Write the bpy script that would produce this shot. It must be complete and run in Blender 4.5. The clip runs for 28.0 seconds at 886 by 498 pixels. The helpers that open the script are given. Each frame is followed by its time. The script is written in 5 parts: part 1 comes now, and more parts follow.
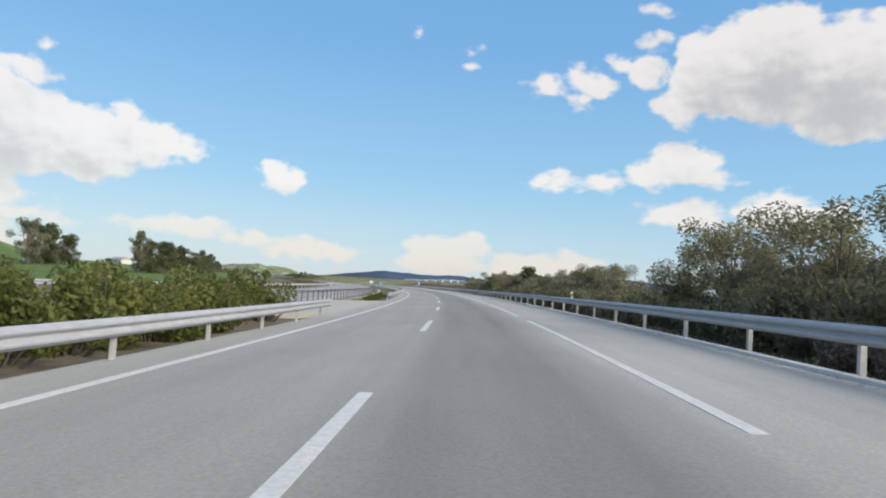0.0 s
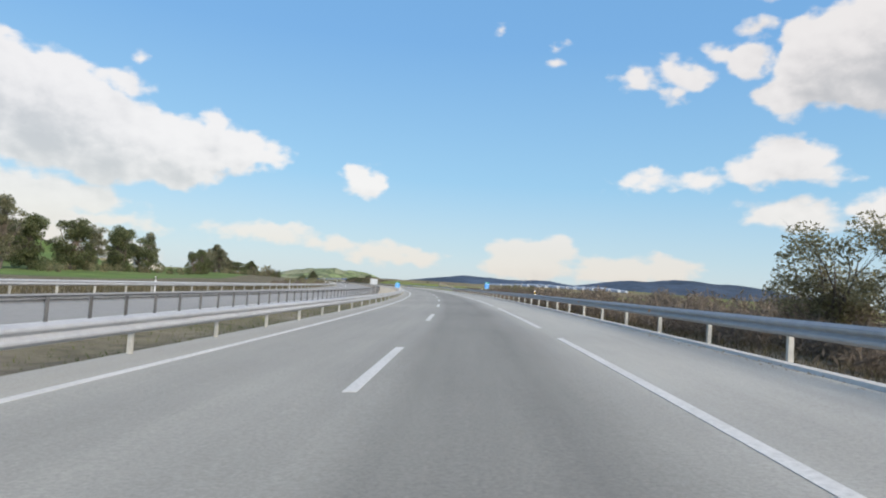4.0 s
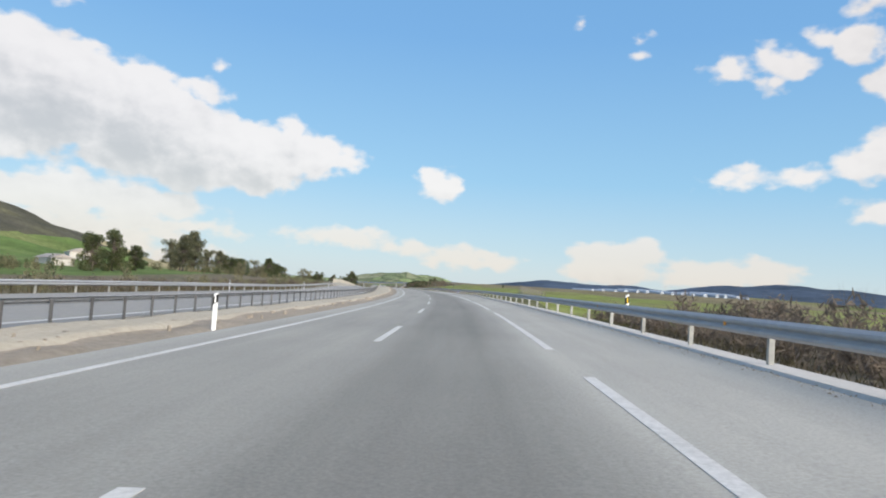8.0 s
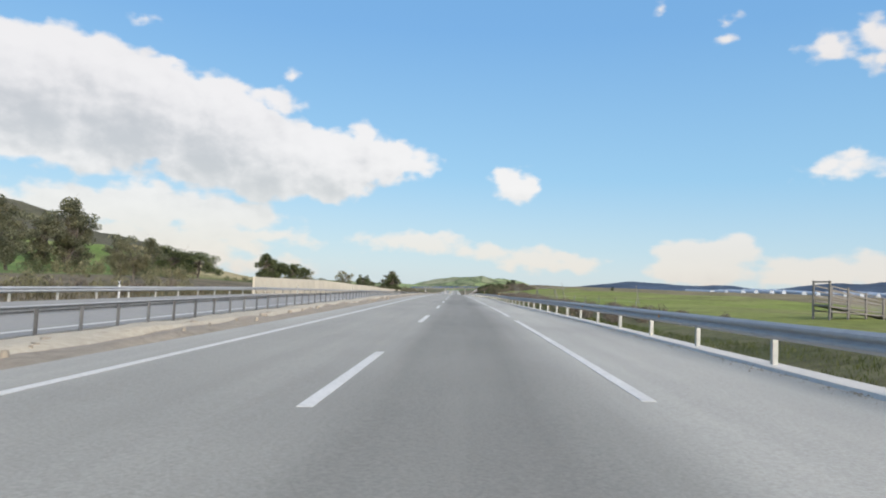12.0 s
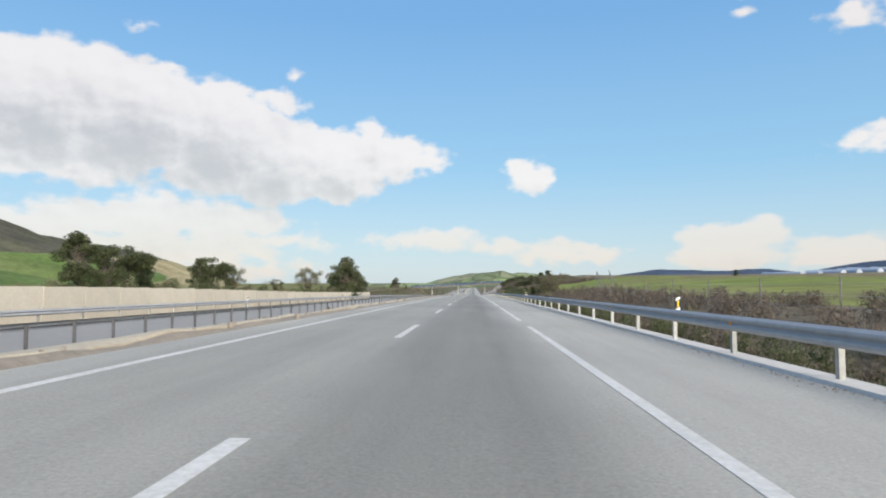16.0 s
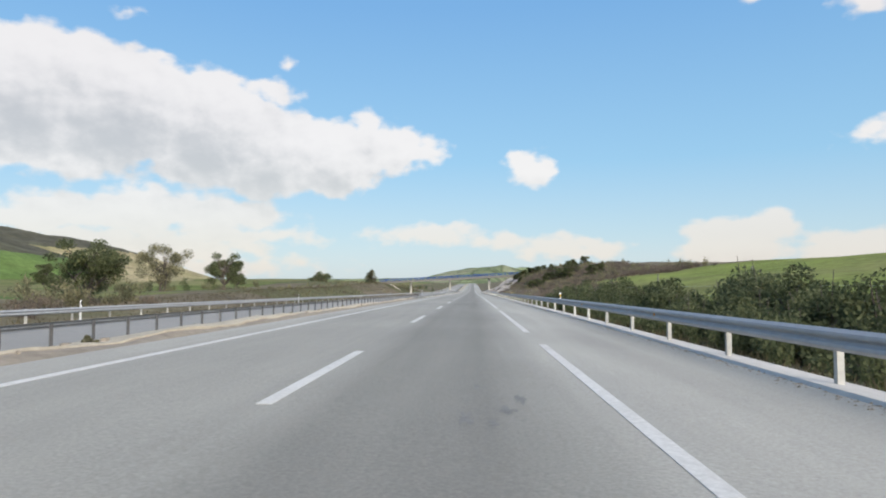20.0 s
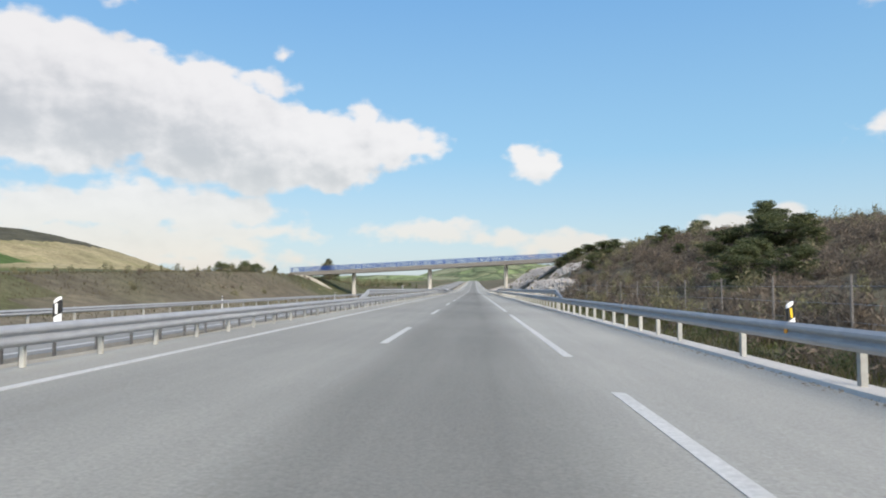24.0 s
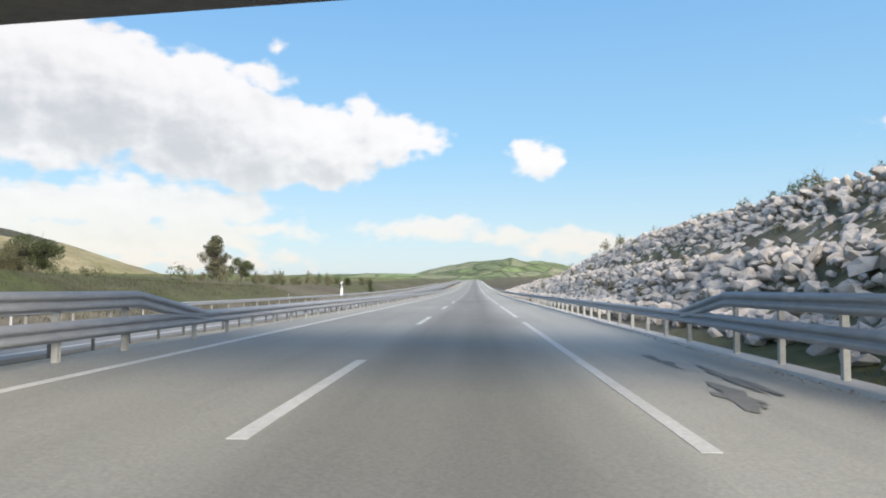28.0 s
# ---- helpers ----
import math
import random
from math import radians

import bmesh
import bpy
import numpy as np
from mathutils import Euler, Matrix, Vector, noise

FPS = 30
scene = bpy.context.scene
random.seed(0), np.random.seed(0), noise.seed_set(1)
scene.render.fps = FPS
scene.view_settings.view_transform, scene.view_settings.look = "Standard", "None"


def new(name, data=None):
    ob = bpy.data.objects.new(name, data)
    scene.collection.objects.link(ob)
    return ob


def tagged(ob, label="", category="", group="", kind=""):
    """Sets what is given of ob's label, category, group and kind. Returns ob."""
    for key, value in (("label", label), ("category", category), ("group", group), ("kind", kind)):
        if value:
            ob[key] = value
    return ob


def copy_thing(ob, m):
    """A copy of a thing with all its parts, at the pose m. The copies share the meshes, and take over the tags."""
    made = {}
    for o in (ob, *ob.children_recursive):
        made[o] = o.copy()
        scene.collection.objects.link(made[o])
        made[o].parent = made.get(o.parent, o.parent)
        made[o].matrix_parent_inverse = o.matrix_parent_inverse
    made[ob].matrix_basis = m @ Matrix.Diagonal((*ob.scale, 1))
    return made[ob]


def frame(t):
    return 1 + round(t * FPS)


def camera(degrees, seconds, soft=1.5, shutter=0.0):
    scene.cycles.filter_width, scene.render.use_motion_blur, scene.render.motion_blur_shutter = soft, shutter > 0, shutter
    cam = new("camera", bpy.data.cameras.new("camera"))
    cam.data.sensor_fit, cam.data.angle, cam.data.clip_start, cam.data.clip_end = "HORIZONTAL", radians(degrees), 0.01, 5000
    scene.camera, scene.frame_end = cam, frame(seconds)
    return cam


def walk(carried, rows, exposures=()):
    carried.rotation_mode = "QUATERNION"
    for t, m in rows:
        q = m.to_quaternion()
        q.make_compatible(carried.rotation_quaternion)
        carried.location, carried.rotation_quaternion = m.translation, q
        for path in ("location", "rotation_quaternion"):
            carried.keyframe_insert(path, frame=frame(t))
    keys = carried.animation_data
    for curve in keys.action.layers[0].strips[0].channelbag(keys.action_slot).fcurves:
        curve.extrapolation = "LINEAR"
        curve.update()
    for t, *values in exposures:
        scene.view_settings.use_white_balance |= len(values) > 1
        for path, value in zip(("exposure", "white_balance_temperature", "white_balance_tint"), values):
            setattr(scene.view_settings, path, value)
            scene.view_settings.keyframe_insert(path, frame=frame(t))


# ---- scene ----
# ---- the road's line: distance s along it, u to its right, z above its surface ----
LEFT_LINE, RIGHT_LINE = -3.36, 3.72
CURVE = 0.000932


def bend(s):
    return CURVE if s < 355 else max(0.0, CURVE * (460 - s) / 105)


S0, S1 = -260, 2600
LINE = []
_x, _y, _z, _h = 0.0, 0.0, 0.0, 0.0
for _i in range(S0, S1 + 1):
    _g = -0.014 * min(1.0, max(0.0, (_i - 400) / 300)) + 0.018 * min(1.0, max(0.0, (_i - 960) / 200))
    LINE.append((_x, _y, _z, _h, _g))
    _h += bend(_i)
    _x, _y, _z = _x - math.sin(_h), _y + math.cos(_h), _z + _g
_o = LINE[-S0]
LINE = [(a - _o[0], b - _o[1], c - _o[2], h - _o[3], g) for a, b, c, h, g in LINE]
_c, _s = math.cos(-_o[3]), math.sin(-_o[3])
LINE = [(_c * a - _s * b, _s * a + _c * b, c, h, g) for a, b, c, h, g in LINE]


def along(s):
    i = min(max(int(math.floor(s)) - S0, 0), len(LINE) - 2)
    k = s - S0 - i
    return [p + (q - p) * k for p, q in zip(LINE[i], LINE[i + 1])]


def bank(s):
    """The road's cross slope in radians: the left side lower in the bend, the right side lower on the straight."""
    return -0.020 + 0.068 * bend(s) / CURVE


def place(s, u, z=0.0):
    x, y, h0, h, g = along(s)
    tilt = math.tan(bank(s)) * (max(-9.0, min(9.0, u)))
    return (x + u * math.cos(h), y + u * math.sin(h), h0 + tilt + z)


def smooth_key(keys, t):
    for (t0, a), (t1, b) in zip(keys, keys[1:]):
        if t <= t1:
            k = (t - t0) / (t1 - t0)
            return a + (b - a) * k
    return keys[-1][1]


TRAVEL = ((0, 0), (1, 31.6), (2, 64.0), (3, 97.6), (4, 130.1), (6.5, 210.7), (7, 226.0), (8, 258.8), (9, 290), (10, 320.8), (11, 352.9), (12, 386.1),
          (15, 480.4), (17, 544.5), (18, 576.1), (19, 607.8), (20, 641), (21, 673.1), (24, 769.2), (25, 801.3), (26, 833.4), (27, 867.0), (28, 897.6))
ASIDE = ((0, 1.08), (1, 1.2), (2, 1.25), (3, 1.28), (4, 1.32), (6.5, 1.65), (7, 1.82), (8, 1.95), (9, 2.05), (11, 1.62), (12, 1.62), (15, 1.82), (17, 1.92), (18, 2.0), (20, 2.2), (24, 1.98), (28, 1.9))
SWING = ((0, 2.4), (2, 2.8), (4, 2.7), (7, 2.55), (9, 2.45), (12, 2.55), (15, 2.75), (17, 2.55), (20, 2.63), (24, 2.71), (28, 2.8))
EYE, TILT, LEAN = 1.232, 3.33, 1.0


def eased(keys, t):
    return (smooth_key(keys, max(0, t - 0.6)) + smooth_key(keys, t) + smooth_key(keys, min(28, t + 0.6))) / 3


def road_turn(s):
    """The turn of the road's own frame: x to the right, y ahead, z off its surface."""
    x, y, z, h, g = along(s)
    b = bank(s)
    return (Matrix.Rotation(h, 4, "Z") @ Matrix.Rotation(math.atan(g), 4, "X") @ Matrix.Rotation(-b, 4, "Y"))


def seat(t):
    s, u = smooth_key(TRAVEL, t), eased(ASIDE, t)
    turn = Matrix.Rotation(radians(eased(SWING, t)), 4, "Z") @ Matrix.Rotation(radians(90 + TILT), 4, "X") @ Matrix.Rotation(radians(LEAN), 4, "Z")
    return Matrix.Translation(place(s, u, EYE)) @ road_turn(s) @ turn


cam = camera(67.0, 28.0, soft=2.0)
walk(cam, [(i * 0.25, seat(i * 0.25)) for i in range(113)], exposures=((0, 0.9), (27, 0.9), (28, 1.06)))

# ---- world and sun ----
SUN_HIGH, SUN_TURN = radians(31), radians(54)  # from the right, a little behind, through thin cloud
world = bpy.data.worlds.new("world")
scene.world = world
world.use_nodes = True
wn, wl = world.node_tree.nodes, world.node_tree.links
sky = wn.new("ShaderNodeTexSky")
sky.sky_type, sky.sun_disc = "NISHITA", False
sky.sun_elevation, sky.sun_rotation = SUN_HIGH, radians(180) - SUN_TURN
sky.air_density, sky.dust_density, sky.ozone_density = 1.0, 1.0, 1.5
wn["Background"].inputs["Strength"].default_value = 0.15
wl.new(sky.outputs[0], wn["Background"].inputs["Color"])
sun = new("sun", bpy.data.lights.new("sun", "SUN"))
sun.data.energy, sun.data.angle, sun.data.color = 2.3, radians(30), (1.0, 0.88, 0.73)
sun.matrix_world = Matrix.Rotation(SUN_TURN, 4, "Z") @ Matrix.Rotation(radians(90) - SUN_HIGH, 4, "X")

# ---- materials ----
def ramp(n, l, fac, stops):
    r = n.new("ShaderNodeValToRGB")
    e = r.color_ramp.elements
    while len(e) < len(stops):
        e.new(0.5)
    for el, (p, c) in zip(e, stops):
        el.position, el.color = p, (*c, 1)
    l.new(fac, r.inputs[0])
    return r.outputs[0]


def noise_tex(n, l, scale, detail=6, rough=0.6, vec=None, stretch=None):
    t = n.new("ShaderNodeTexNoise")
    t.inputs["Scale"].default_value, t.inputs["Detail"].default_value, t.inputs["Roughness"].default_value = scale, detail, rough
    if vec is None:
        vec = n.new("ShaderNodeTexCoord").outputs["Object"]
    if stretch:
        m = n.new("ShaderNodeMapping")
        m.inputs["Scale"].default_value = stretch
        l.new(vec, m.inputs[0])
        vec = m.outputs[0]
    l.new(vec, t.inputs["Vector"])
    return t.outputs["Fac"]


def blend(n, l, fac, a, b, mode="MIX"):
    m = n.new("ShaderNodeMix")
    m.data_type, m.blend_type = "RGBA", mode
    for sock, v in ((m.inputs[0], fac), (m.inputs[6], a), (m.inputs[7], b)):
        if isinstance(v, (int, float)):
            sock.default_value = v
        elif isinstance(v, tuple):
            sock.default_value = (*v, 1)
        else:
            l.new(v, sock)
    return m.outputs[2]


def surface(name, coarse, fine, rough=0.85, metal=0.0, big=0.25, small=6.0, bump=0.2, bump_scale=20.0, spread=0.0, stretch=None):
    """A material with two scales of variation: coarse and fine are each (dark, light); spread varies each object's brightness."""
    m = bpy.data.materials.new(name)
    m.use_nodes = True
    n, l = m.node_tree.nodes, m.node_tree.links
    b = n["Principled BSDF"]
    c1 = ramp(n, l, noise_tex(n, l, big, 5, 0.6, stretch=stretch), ((0.3, coarse[0]), (0.7, coarse[1])))
    c2 = ramp(n, l, noise_tex(n, l, small, 6, 0.65), ((0.3, fine[0]), (0.7, fine[1])))
    col = blend(n, l, 0.5, c1, c2)
    if spread:
        info = n.new("ShaderNodeObjectInfo")
        v = ramp(n, l, info.outputs["Random"], ((0.0, (1 - spread,) * 3), (1.0, (1 + spread,) * 3)))
        col = blend(n, l, 1.0, col, v, "MULTIPLY")
    l.new(col, b.inputs["Base Color"])
    b.inputs["Roughness"].default_value, b.inputs["Metallic"].default_value = rough, metal
    b.inputs["Specular IOR Level"].default_value = 0.3
    if bump:
        k = n.new("ShaderNodeBump")
        k.inputs["Strength"].default_value, k.inputs["Distance"].default_value = bump, 0.05
        l.new(noise_tex(n, l, bump_scale, 8, 0.7), k.inputs["Height"])
        l.new(k.outputs[0], b.inputs["Normal"])
    return m


def leafy(name, dark, light, rough=0.7):
    """Leaves: each leaf and each plant its own shade."""
    m = bpy.data.materials.new(name)
    m.use_nodes = True
    n, l = m.node_tree.nodes, m.node_tree.links
    b = n["Principled BSDF"]
    thin, mix = n.new("ShaderNodeBsdfTranslucent"), n.new("ShaderNodeMixShader")
    geo, info = n.new("ShaderNodeNewGeometry"), n.new("ShaderNodeObjectInfo")
    c = ramp(n, l, geo.outputs["Random Per Island"], ((0.0, dark), (1.0, light)))
    v = ramp(n, l, info.outputs["Random"], ((0.0, (0.8, 0.78, 0.75)), (1.0, (1.15, 1.1, 1.1))))
    c = blend(n, l, 1.0, c, v, "MULTIPLY")
    patch = ramp(n, l, noise_tex(n, l, 0.8, 3, 0.5), ((0.35, (0.75, 0.75, 0.75)), (0.65, (1.2, 1.15, 1.05))))
    c = blend(n, l, 1.0, c, patch, "MULTIPLY")
    l.new(c, b.inputs["Base Color"])
    b.inputs["Roughness"].default_value = rough
    b.inputs["Specular IOR Level"].default_value = 0.15
    # light passes through the leaves
    l.new(c, thin.inputs[0])
    mix.inputs[0].default_value = 0.48
    l.new(b.outputs[0], mix.inputs[1])
    l.new(thin.outputs[0], mix.inputs[2])
    l.new(mix.outputs[0], n["Material Output"].inputs[0])
    return m


def asphalt_lanes():
    """Old asphalt: paler shoulder and overtaking lane, darker wheel tracks in the driving lane, patches and a rough grain."""
    m = bpy.data.materials.new("asphalt")
    m.use_nodes = True
    n, l = m.node_tree.nodes, m.node_tree.links
    b = n["Principled BSDF"]
    uv = n.new("ShaderNodeUVMap")
    uv.uv_map = "road"
    wob = noise_tex(n, l, 0.35, 4, 0.6, uv.outputs[0], (1.0, 0.12, 1))
    sep = n.new("ShaderNodeSeparateXYZ")
    l.new(uv.outputs[0], sep.inputs[0])
    add = n.new("ShaderNodeMath")
    add.operation = "MULTIPLY_ADD"
    l.new(wob, add.inputs[0])
    add.inputs[1].default_value = 0.9
    l.new(sep.outputs[0], add.inputs[2])
    rng_ = n.new("ShaderNodeMapRange")
    l.new(add.outputs[0], rng_.inputs[0])
    rng_.inputs[1].default_value, rng_.inputs[2].default_value = -4.15, 7.25
    g = lambda v: (v * 1.09, v * 1.06, v * 0.94)
    lanes = ramp(n, l, rng_.outputs[0], ((0.0, g(0.330)), (0.08, g(0.292)), (0.20, g(0.264)), (0.34, g(0.275)), (0.41, g(0.259)), (0.46, g(0.198)), (0.53, g(0.204)), (0.61, g(0.186)), (0.67, g(0.248)), (0.72, g(0.330)), (1.0, g(0.347))))
    long_ = ramp(n, l, noise_tex(n, l, 1.2, 6, 0.65, uv.outputs[0], (1.0, 0.05, 1)), ((0.3, (0.9, 0.9, 0.9)), (0.7, (1.08, 1.08, 1.07))))
    spots = ramp(n, l, noise_tex(n, l, 0.09, 5, 0.6, uv.outputs[0]), ((0.3, (0.9, 0.9, 0.9)), (0.7, (1.1, 1.1, 1.09))))
    grain = ramp(n, l, noise_tex(n, l, 26, 8, 0.75), ((0.3, (0.75, 0.75, 0.75)), (0.7, (1.2, 1.2, 1.19))))
    c = blend(n, l, 1.0, blend(n, l, 1.0, blend(n, l, 1.0, lanes, long_, "MULTIPLY"), spots, "MULTIPLY"), grain, "MULTIPLY")
    seal = ramp(n, l, noise_tex(n, l, 0.07, 2, 0.4, uv.outputs[0], (1.0, 0.3, 1)), ((0.62, (1, 1, 1)), (0.66, (0.9, 0.9, 0.9))))
    c = blend(n, l, 1.0, c, seal, "MULTIPLY")
    l.new(c, b.inputs["Base Color"])
    b.inputs["Roughness"].default_value, b.inputs["Specular IOR Level"].default_value = 0.88, 0.3
    k = n.new("ShaderNodeBump")
    k.inputs["Strength"].default_value, k.inputs["Distance"].default_value = 0.35, 0.03
    l.new(noise_tex(n, l, 45, 8, 0.7), k.inputs["Height"])
    l.new(k.outputs[0], b.inputs["Normal"])
    return m


ASPHALT = asphalt_lanes()
ASPHALT_PALE = surface("asphalt_pale", ((0.24, 0.235, 0.215), (0.29, 0.282, 0.258)), ((0.22, 0.215, 0.195), (0.31, 0.302, 0.275)), 0.92, big=0.15, small=4.0, bump=0.35, bump_scale=50)
PAINT = surface("road_paint", ((0.46, 0.455, 0.42), (0.64, 0.63, 0.59)), ((0.33, 0.325, 0.3), (0.68, 0.67, 0.63)), 0.7, big=0.5, small=14, bump=0.2, bump_scale=60)
CROSSING = surface("paved_crossing", ((0.35, 0.33, 0.275), (0.43, 0.405, 0.34)), ((0.31, 0.29, 0.245), (0.47, 0.44, 0.375)), 0.9, big=0.3, small=5, bump=0.25, bump_scale=30)
STEEL = surface("galvanised_steel", ((0.29, 0.30, 0.305), (0.37, 0.378, 0.385)), ((0.26, 0.267, 0.275), (0.40, 0.408, 0.415)), 0.62, 0.12, big=0.3, small=3, bump=0.05, stretch=(0.3, 0.3, 2))
POST_STEEL = surface("post_steel", ((0.31, 0.31, 0.285), (0.41, 0.41, 0.375)), ((0.28, 0.28, 0.26), (0.45, 0.445, 0.41)), 0.65, 0.0, big=1.0, small=8, bump=0.05, spread=0.2)
# darker steels for the posts and beam of the opposite rail
DARK_STEEL = surface("darker_steel", ((0.09, 0.092, 0.095), (0.15, 0.15, 0.15)), ((0.075, 0.075, 0.075), (0.17, 0.17, 0.17)), 0.6, 0.3, big=1.0, small=8, bump=0.05, spread=0.2)
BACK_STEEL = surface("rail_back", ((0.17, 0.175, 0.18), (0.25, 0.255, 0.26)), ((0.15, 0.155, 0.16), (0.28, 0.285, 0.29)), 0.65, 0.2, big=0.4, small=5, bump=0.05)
SAND = surface("sandy_soil", ((0.36, 0.315, 0.235), (0.48, 0.43, 0.33)), ((0.29, 0.25, 0.185), (0.52, 0.465, 0.36)), 0.95, big=0.35, small=5, bump=0.6, bump_scale=9)
SAND_DARK = surface("eroded_earth", ((0.21, 0.18, 0.135), (0.32, 0.275, 0.215)), ((0.16, 0.135, 0.10), (0.36, 0.31, 0.245)), 0.95, big=0.6, small=4, bump=0.9, bump_scale=7)
CONCRETE = surface("concrete", ((0.42, 0.40, 0.36), (0.52, 0.50, 0.46)), ((0.38, 0.365, 0.33), (0.56, 0.54, 0.5)), 0.85, big=0.4, small=6, bump=0.15, bump_scale=30)
BLUE_PAINT = surface("blue_paint", ((0.015, 0.045, 0.17), (0.022, 0.065, 0.23)), ((0.014, 0.04, 0.15), (0.03, 0.08, 0.26)), 0.55, 0.0, big=0.6, small=6, bump=0.05)
# weathered grey, darkened further to put the shade on the deck's sides into the colour
DECK = surface("weathered_shaded_concrete", ((0.13, 0.124, 0.112), (0.18, 0.172, 0.157)), ((0.11, 0.106, 0.097), (0.21, 0.2, 0.182)), 0.88, big=0.3, small=4, bump=0.2, bump_scale=25)
WALL = surface("noise_wall_panel", ((0.45, 0.405, 0.325), (0.53, 0.48, 0.39)), ((0.41, 0.37, 0.295), (0.57, 0.52, 0.42)), 0.9, big=0.5, small=7, bump=0.2, spread=0.06)
ROCK = surface("pale_limestone", ((0.31, 0.28, 0.243), (0.47, 0.433, 0.388)), ((0.22, 0.198, 0.17), (0.51, 0.47, 0.422)), 0.9, big=0.5, small=4, bump=0.6, bump_scale=5, spread=0.22)
BARK = surface("bark", ((0.07, 0.058, 0.046), (0.14, 0.12, 0.10)), ((0.055, 0.046, 0.037), (0.165, 0.142, 0.12)), 0.95, big=1.0, small=9, bump=0.6)
LEAF = leafy("eucalyptus_leaf", (0.12, 0.132, 0.086), (0.24, 0.252, 0.17))
LEAF_DARK = leafy("dark_leaf", (0.072, 0.096, 0.05), (0.165, 0.192, 0.10))
LEAF_OLIVE = leafy("olive_leaf", (0.135, 0.138, 0.085), (0.275, 0.27, 0.165))
LEAF_HEDGE = leafy("oleander_leaf", (0.10, 0.125, 0.035), (0.2, 0.22, 0.07))
LEAF_BROWN = leafy("dry_scrub", (0.12, 0.105, 0.085), (0.235, 0.205, 0.168))
GRASS = leafy("grass_blade", (0.07, 0.095, 0.03), (0.16, 0.185, 0.065))
STRAW = leafy("dry_grass", (0.075, 0.07, 0.042), (0.17, 0.152, 0.095))
WHITE = surface("white_plastic", ((0.72, 0.72, 0.7), (0.8, 0.8, 0.78)), ((0.68, 0.68, 0.66), (0.82, 0.82, 0.8)), 0.5, big=1, small=8, bump=0.03)
BLACK = surface("black_band", ((0.015, 0.015, 0.015), (0.03, 0.03, 0.03)), ((0.012, 0.012, 0.012), (0.03, 0.03, 0.03)), 0.5, big=1, small=8, bump=0.03)
AMBER = surface("amber_reflector", ((0.75, 0.28, 0.02), (0.85, 0.35, 0.03)), ((0.7, 0.25, 0.02), (0.9, 0.4, 0.04)), 0.25, big=3, small=20, bump=0.05)
YELLOW = surface("yellow_reflector", ((0.7, 0.46, 0.02), (0.8, 0.54, 0.03)), ((0.65, 0.42, 0.02), (0.85, 0.58, 0.04)), 0.3, big=3, small=20, bump=0.05)
SIGN_BLUE = surface("sign_blue", ((0.01, 0.2, 0.6), (0.015, 0.24, 0.68)), ((0.01, 0.19, 0.56), (0.02, 0.25, 0.7)), 0.4, big=1, small=8, bump=0.02)
SIGN_PALE = surface("sign_pale", ((0.35, 0.55, 0.75), (0.42, 0.62, 0.8)), ((0.32, 0.5, 0.7), (0.45, 0.65, 0.82)), 0.4, big=1, small=8, bump=0.02)
SIGN_GREEN = surface("sign_green", ((0.01, 0.2, 0.12), (0.015, 0.24, 0.15)), ((0.01, 0.19, 0.11), (0.02, 0.25, 0.16)), 0.4, big=1, small=8, bump=0.02)
SIGN_BACK = surface("sign_back", ((0.45, 0.48, 0.5), (0.55, 0.58, 0.6)), ((0.42, 0.45, 0.47), (0.6, 0.62, 0.64)), 0.5, 0.4, big=1, small=8, bump=0.03)
ROOF = surface("pale_roof", ((0.26, 0.235, 0.215), (0.34, 0.31, 0.29)), ((0.23, 0.21, 0.19), (0.38, 0.35, 0.33)), 0.8, big=0.3, small=3, bump=0.1)
HOUSE = surface("render_wall", ((0.42, 0.4, 0.36), (0.52, 0.5, 0.46)), ((0.38, 0.36, 0.32), (0.56, 0.54, 0.5)), 0.85, big=0.3, small=3, bump=0.1)
GLASSHOUSE = surface("greenhouse_film", ((0.27, 0.31, 0.36), (0.37, 0.41, 0.46)), ((0.24, 0.28, 0.33), (0.4, 0.44, 0.49)), 0.35, big=0.05, small=0.5, bump=0.02)


def land(name, patches, scale, fine_scale=1.2, bump=0.5):
    """Open land: patches is a row of colours that a broad noise picks from."""
    m = bpy.data.materials.new(name)
    m.use_nodes = True
    n, l = m.node_tree.nodes, m.node_tree.links
    b = n["Principled BSDF"]
    k = len(patches)
    c = ramp(n, l, noise_tex(n, l, scale, 4, 0.55), [(0.28 + 0.44 * i / max(1, k - 1), p) for i, p in enumerate(patches)])
    v = ramp(n, l, noise_tex(n, l, fine_scale, 8, 0.7), ((0.3, (0.62, 0.62, 0.6)), (0.7, (1.3, 1.3, 1.25))))
    c = blend(n, l, 1.0, c, v, "MULTIPLY")
    w = ramp(n, l, noise_tex(n, l, fine_scale * 0.12, 5, 0.6), ((0.35, (0.75, 0.76, 0.72)), (0.65, (1.15, 1.14, 1.1))))
    c = blend(n, l, 1.0, c, w, "MULTIPLY")
    l.new(c, b.inputs["Base Color"])
    b.inputs["Roughness"].default_value, b.inputs["Specular IOR Level"].default_value = 0.95, 0.1
    u = n.new("ShaderNodeBump")
    u.inputs["Strength"].default_value, u.inputs["Distance"].default_value = bump, 0.3
    l.new(noise_tex(n, l, fine_scale * 2.5, 8, 0.7), u.inputs["Height"])
    l.new(u.outputs[0], b.inputs["Normal"])
    return m


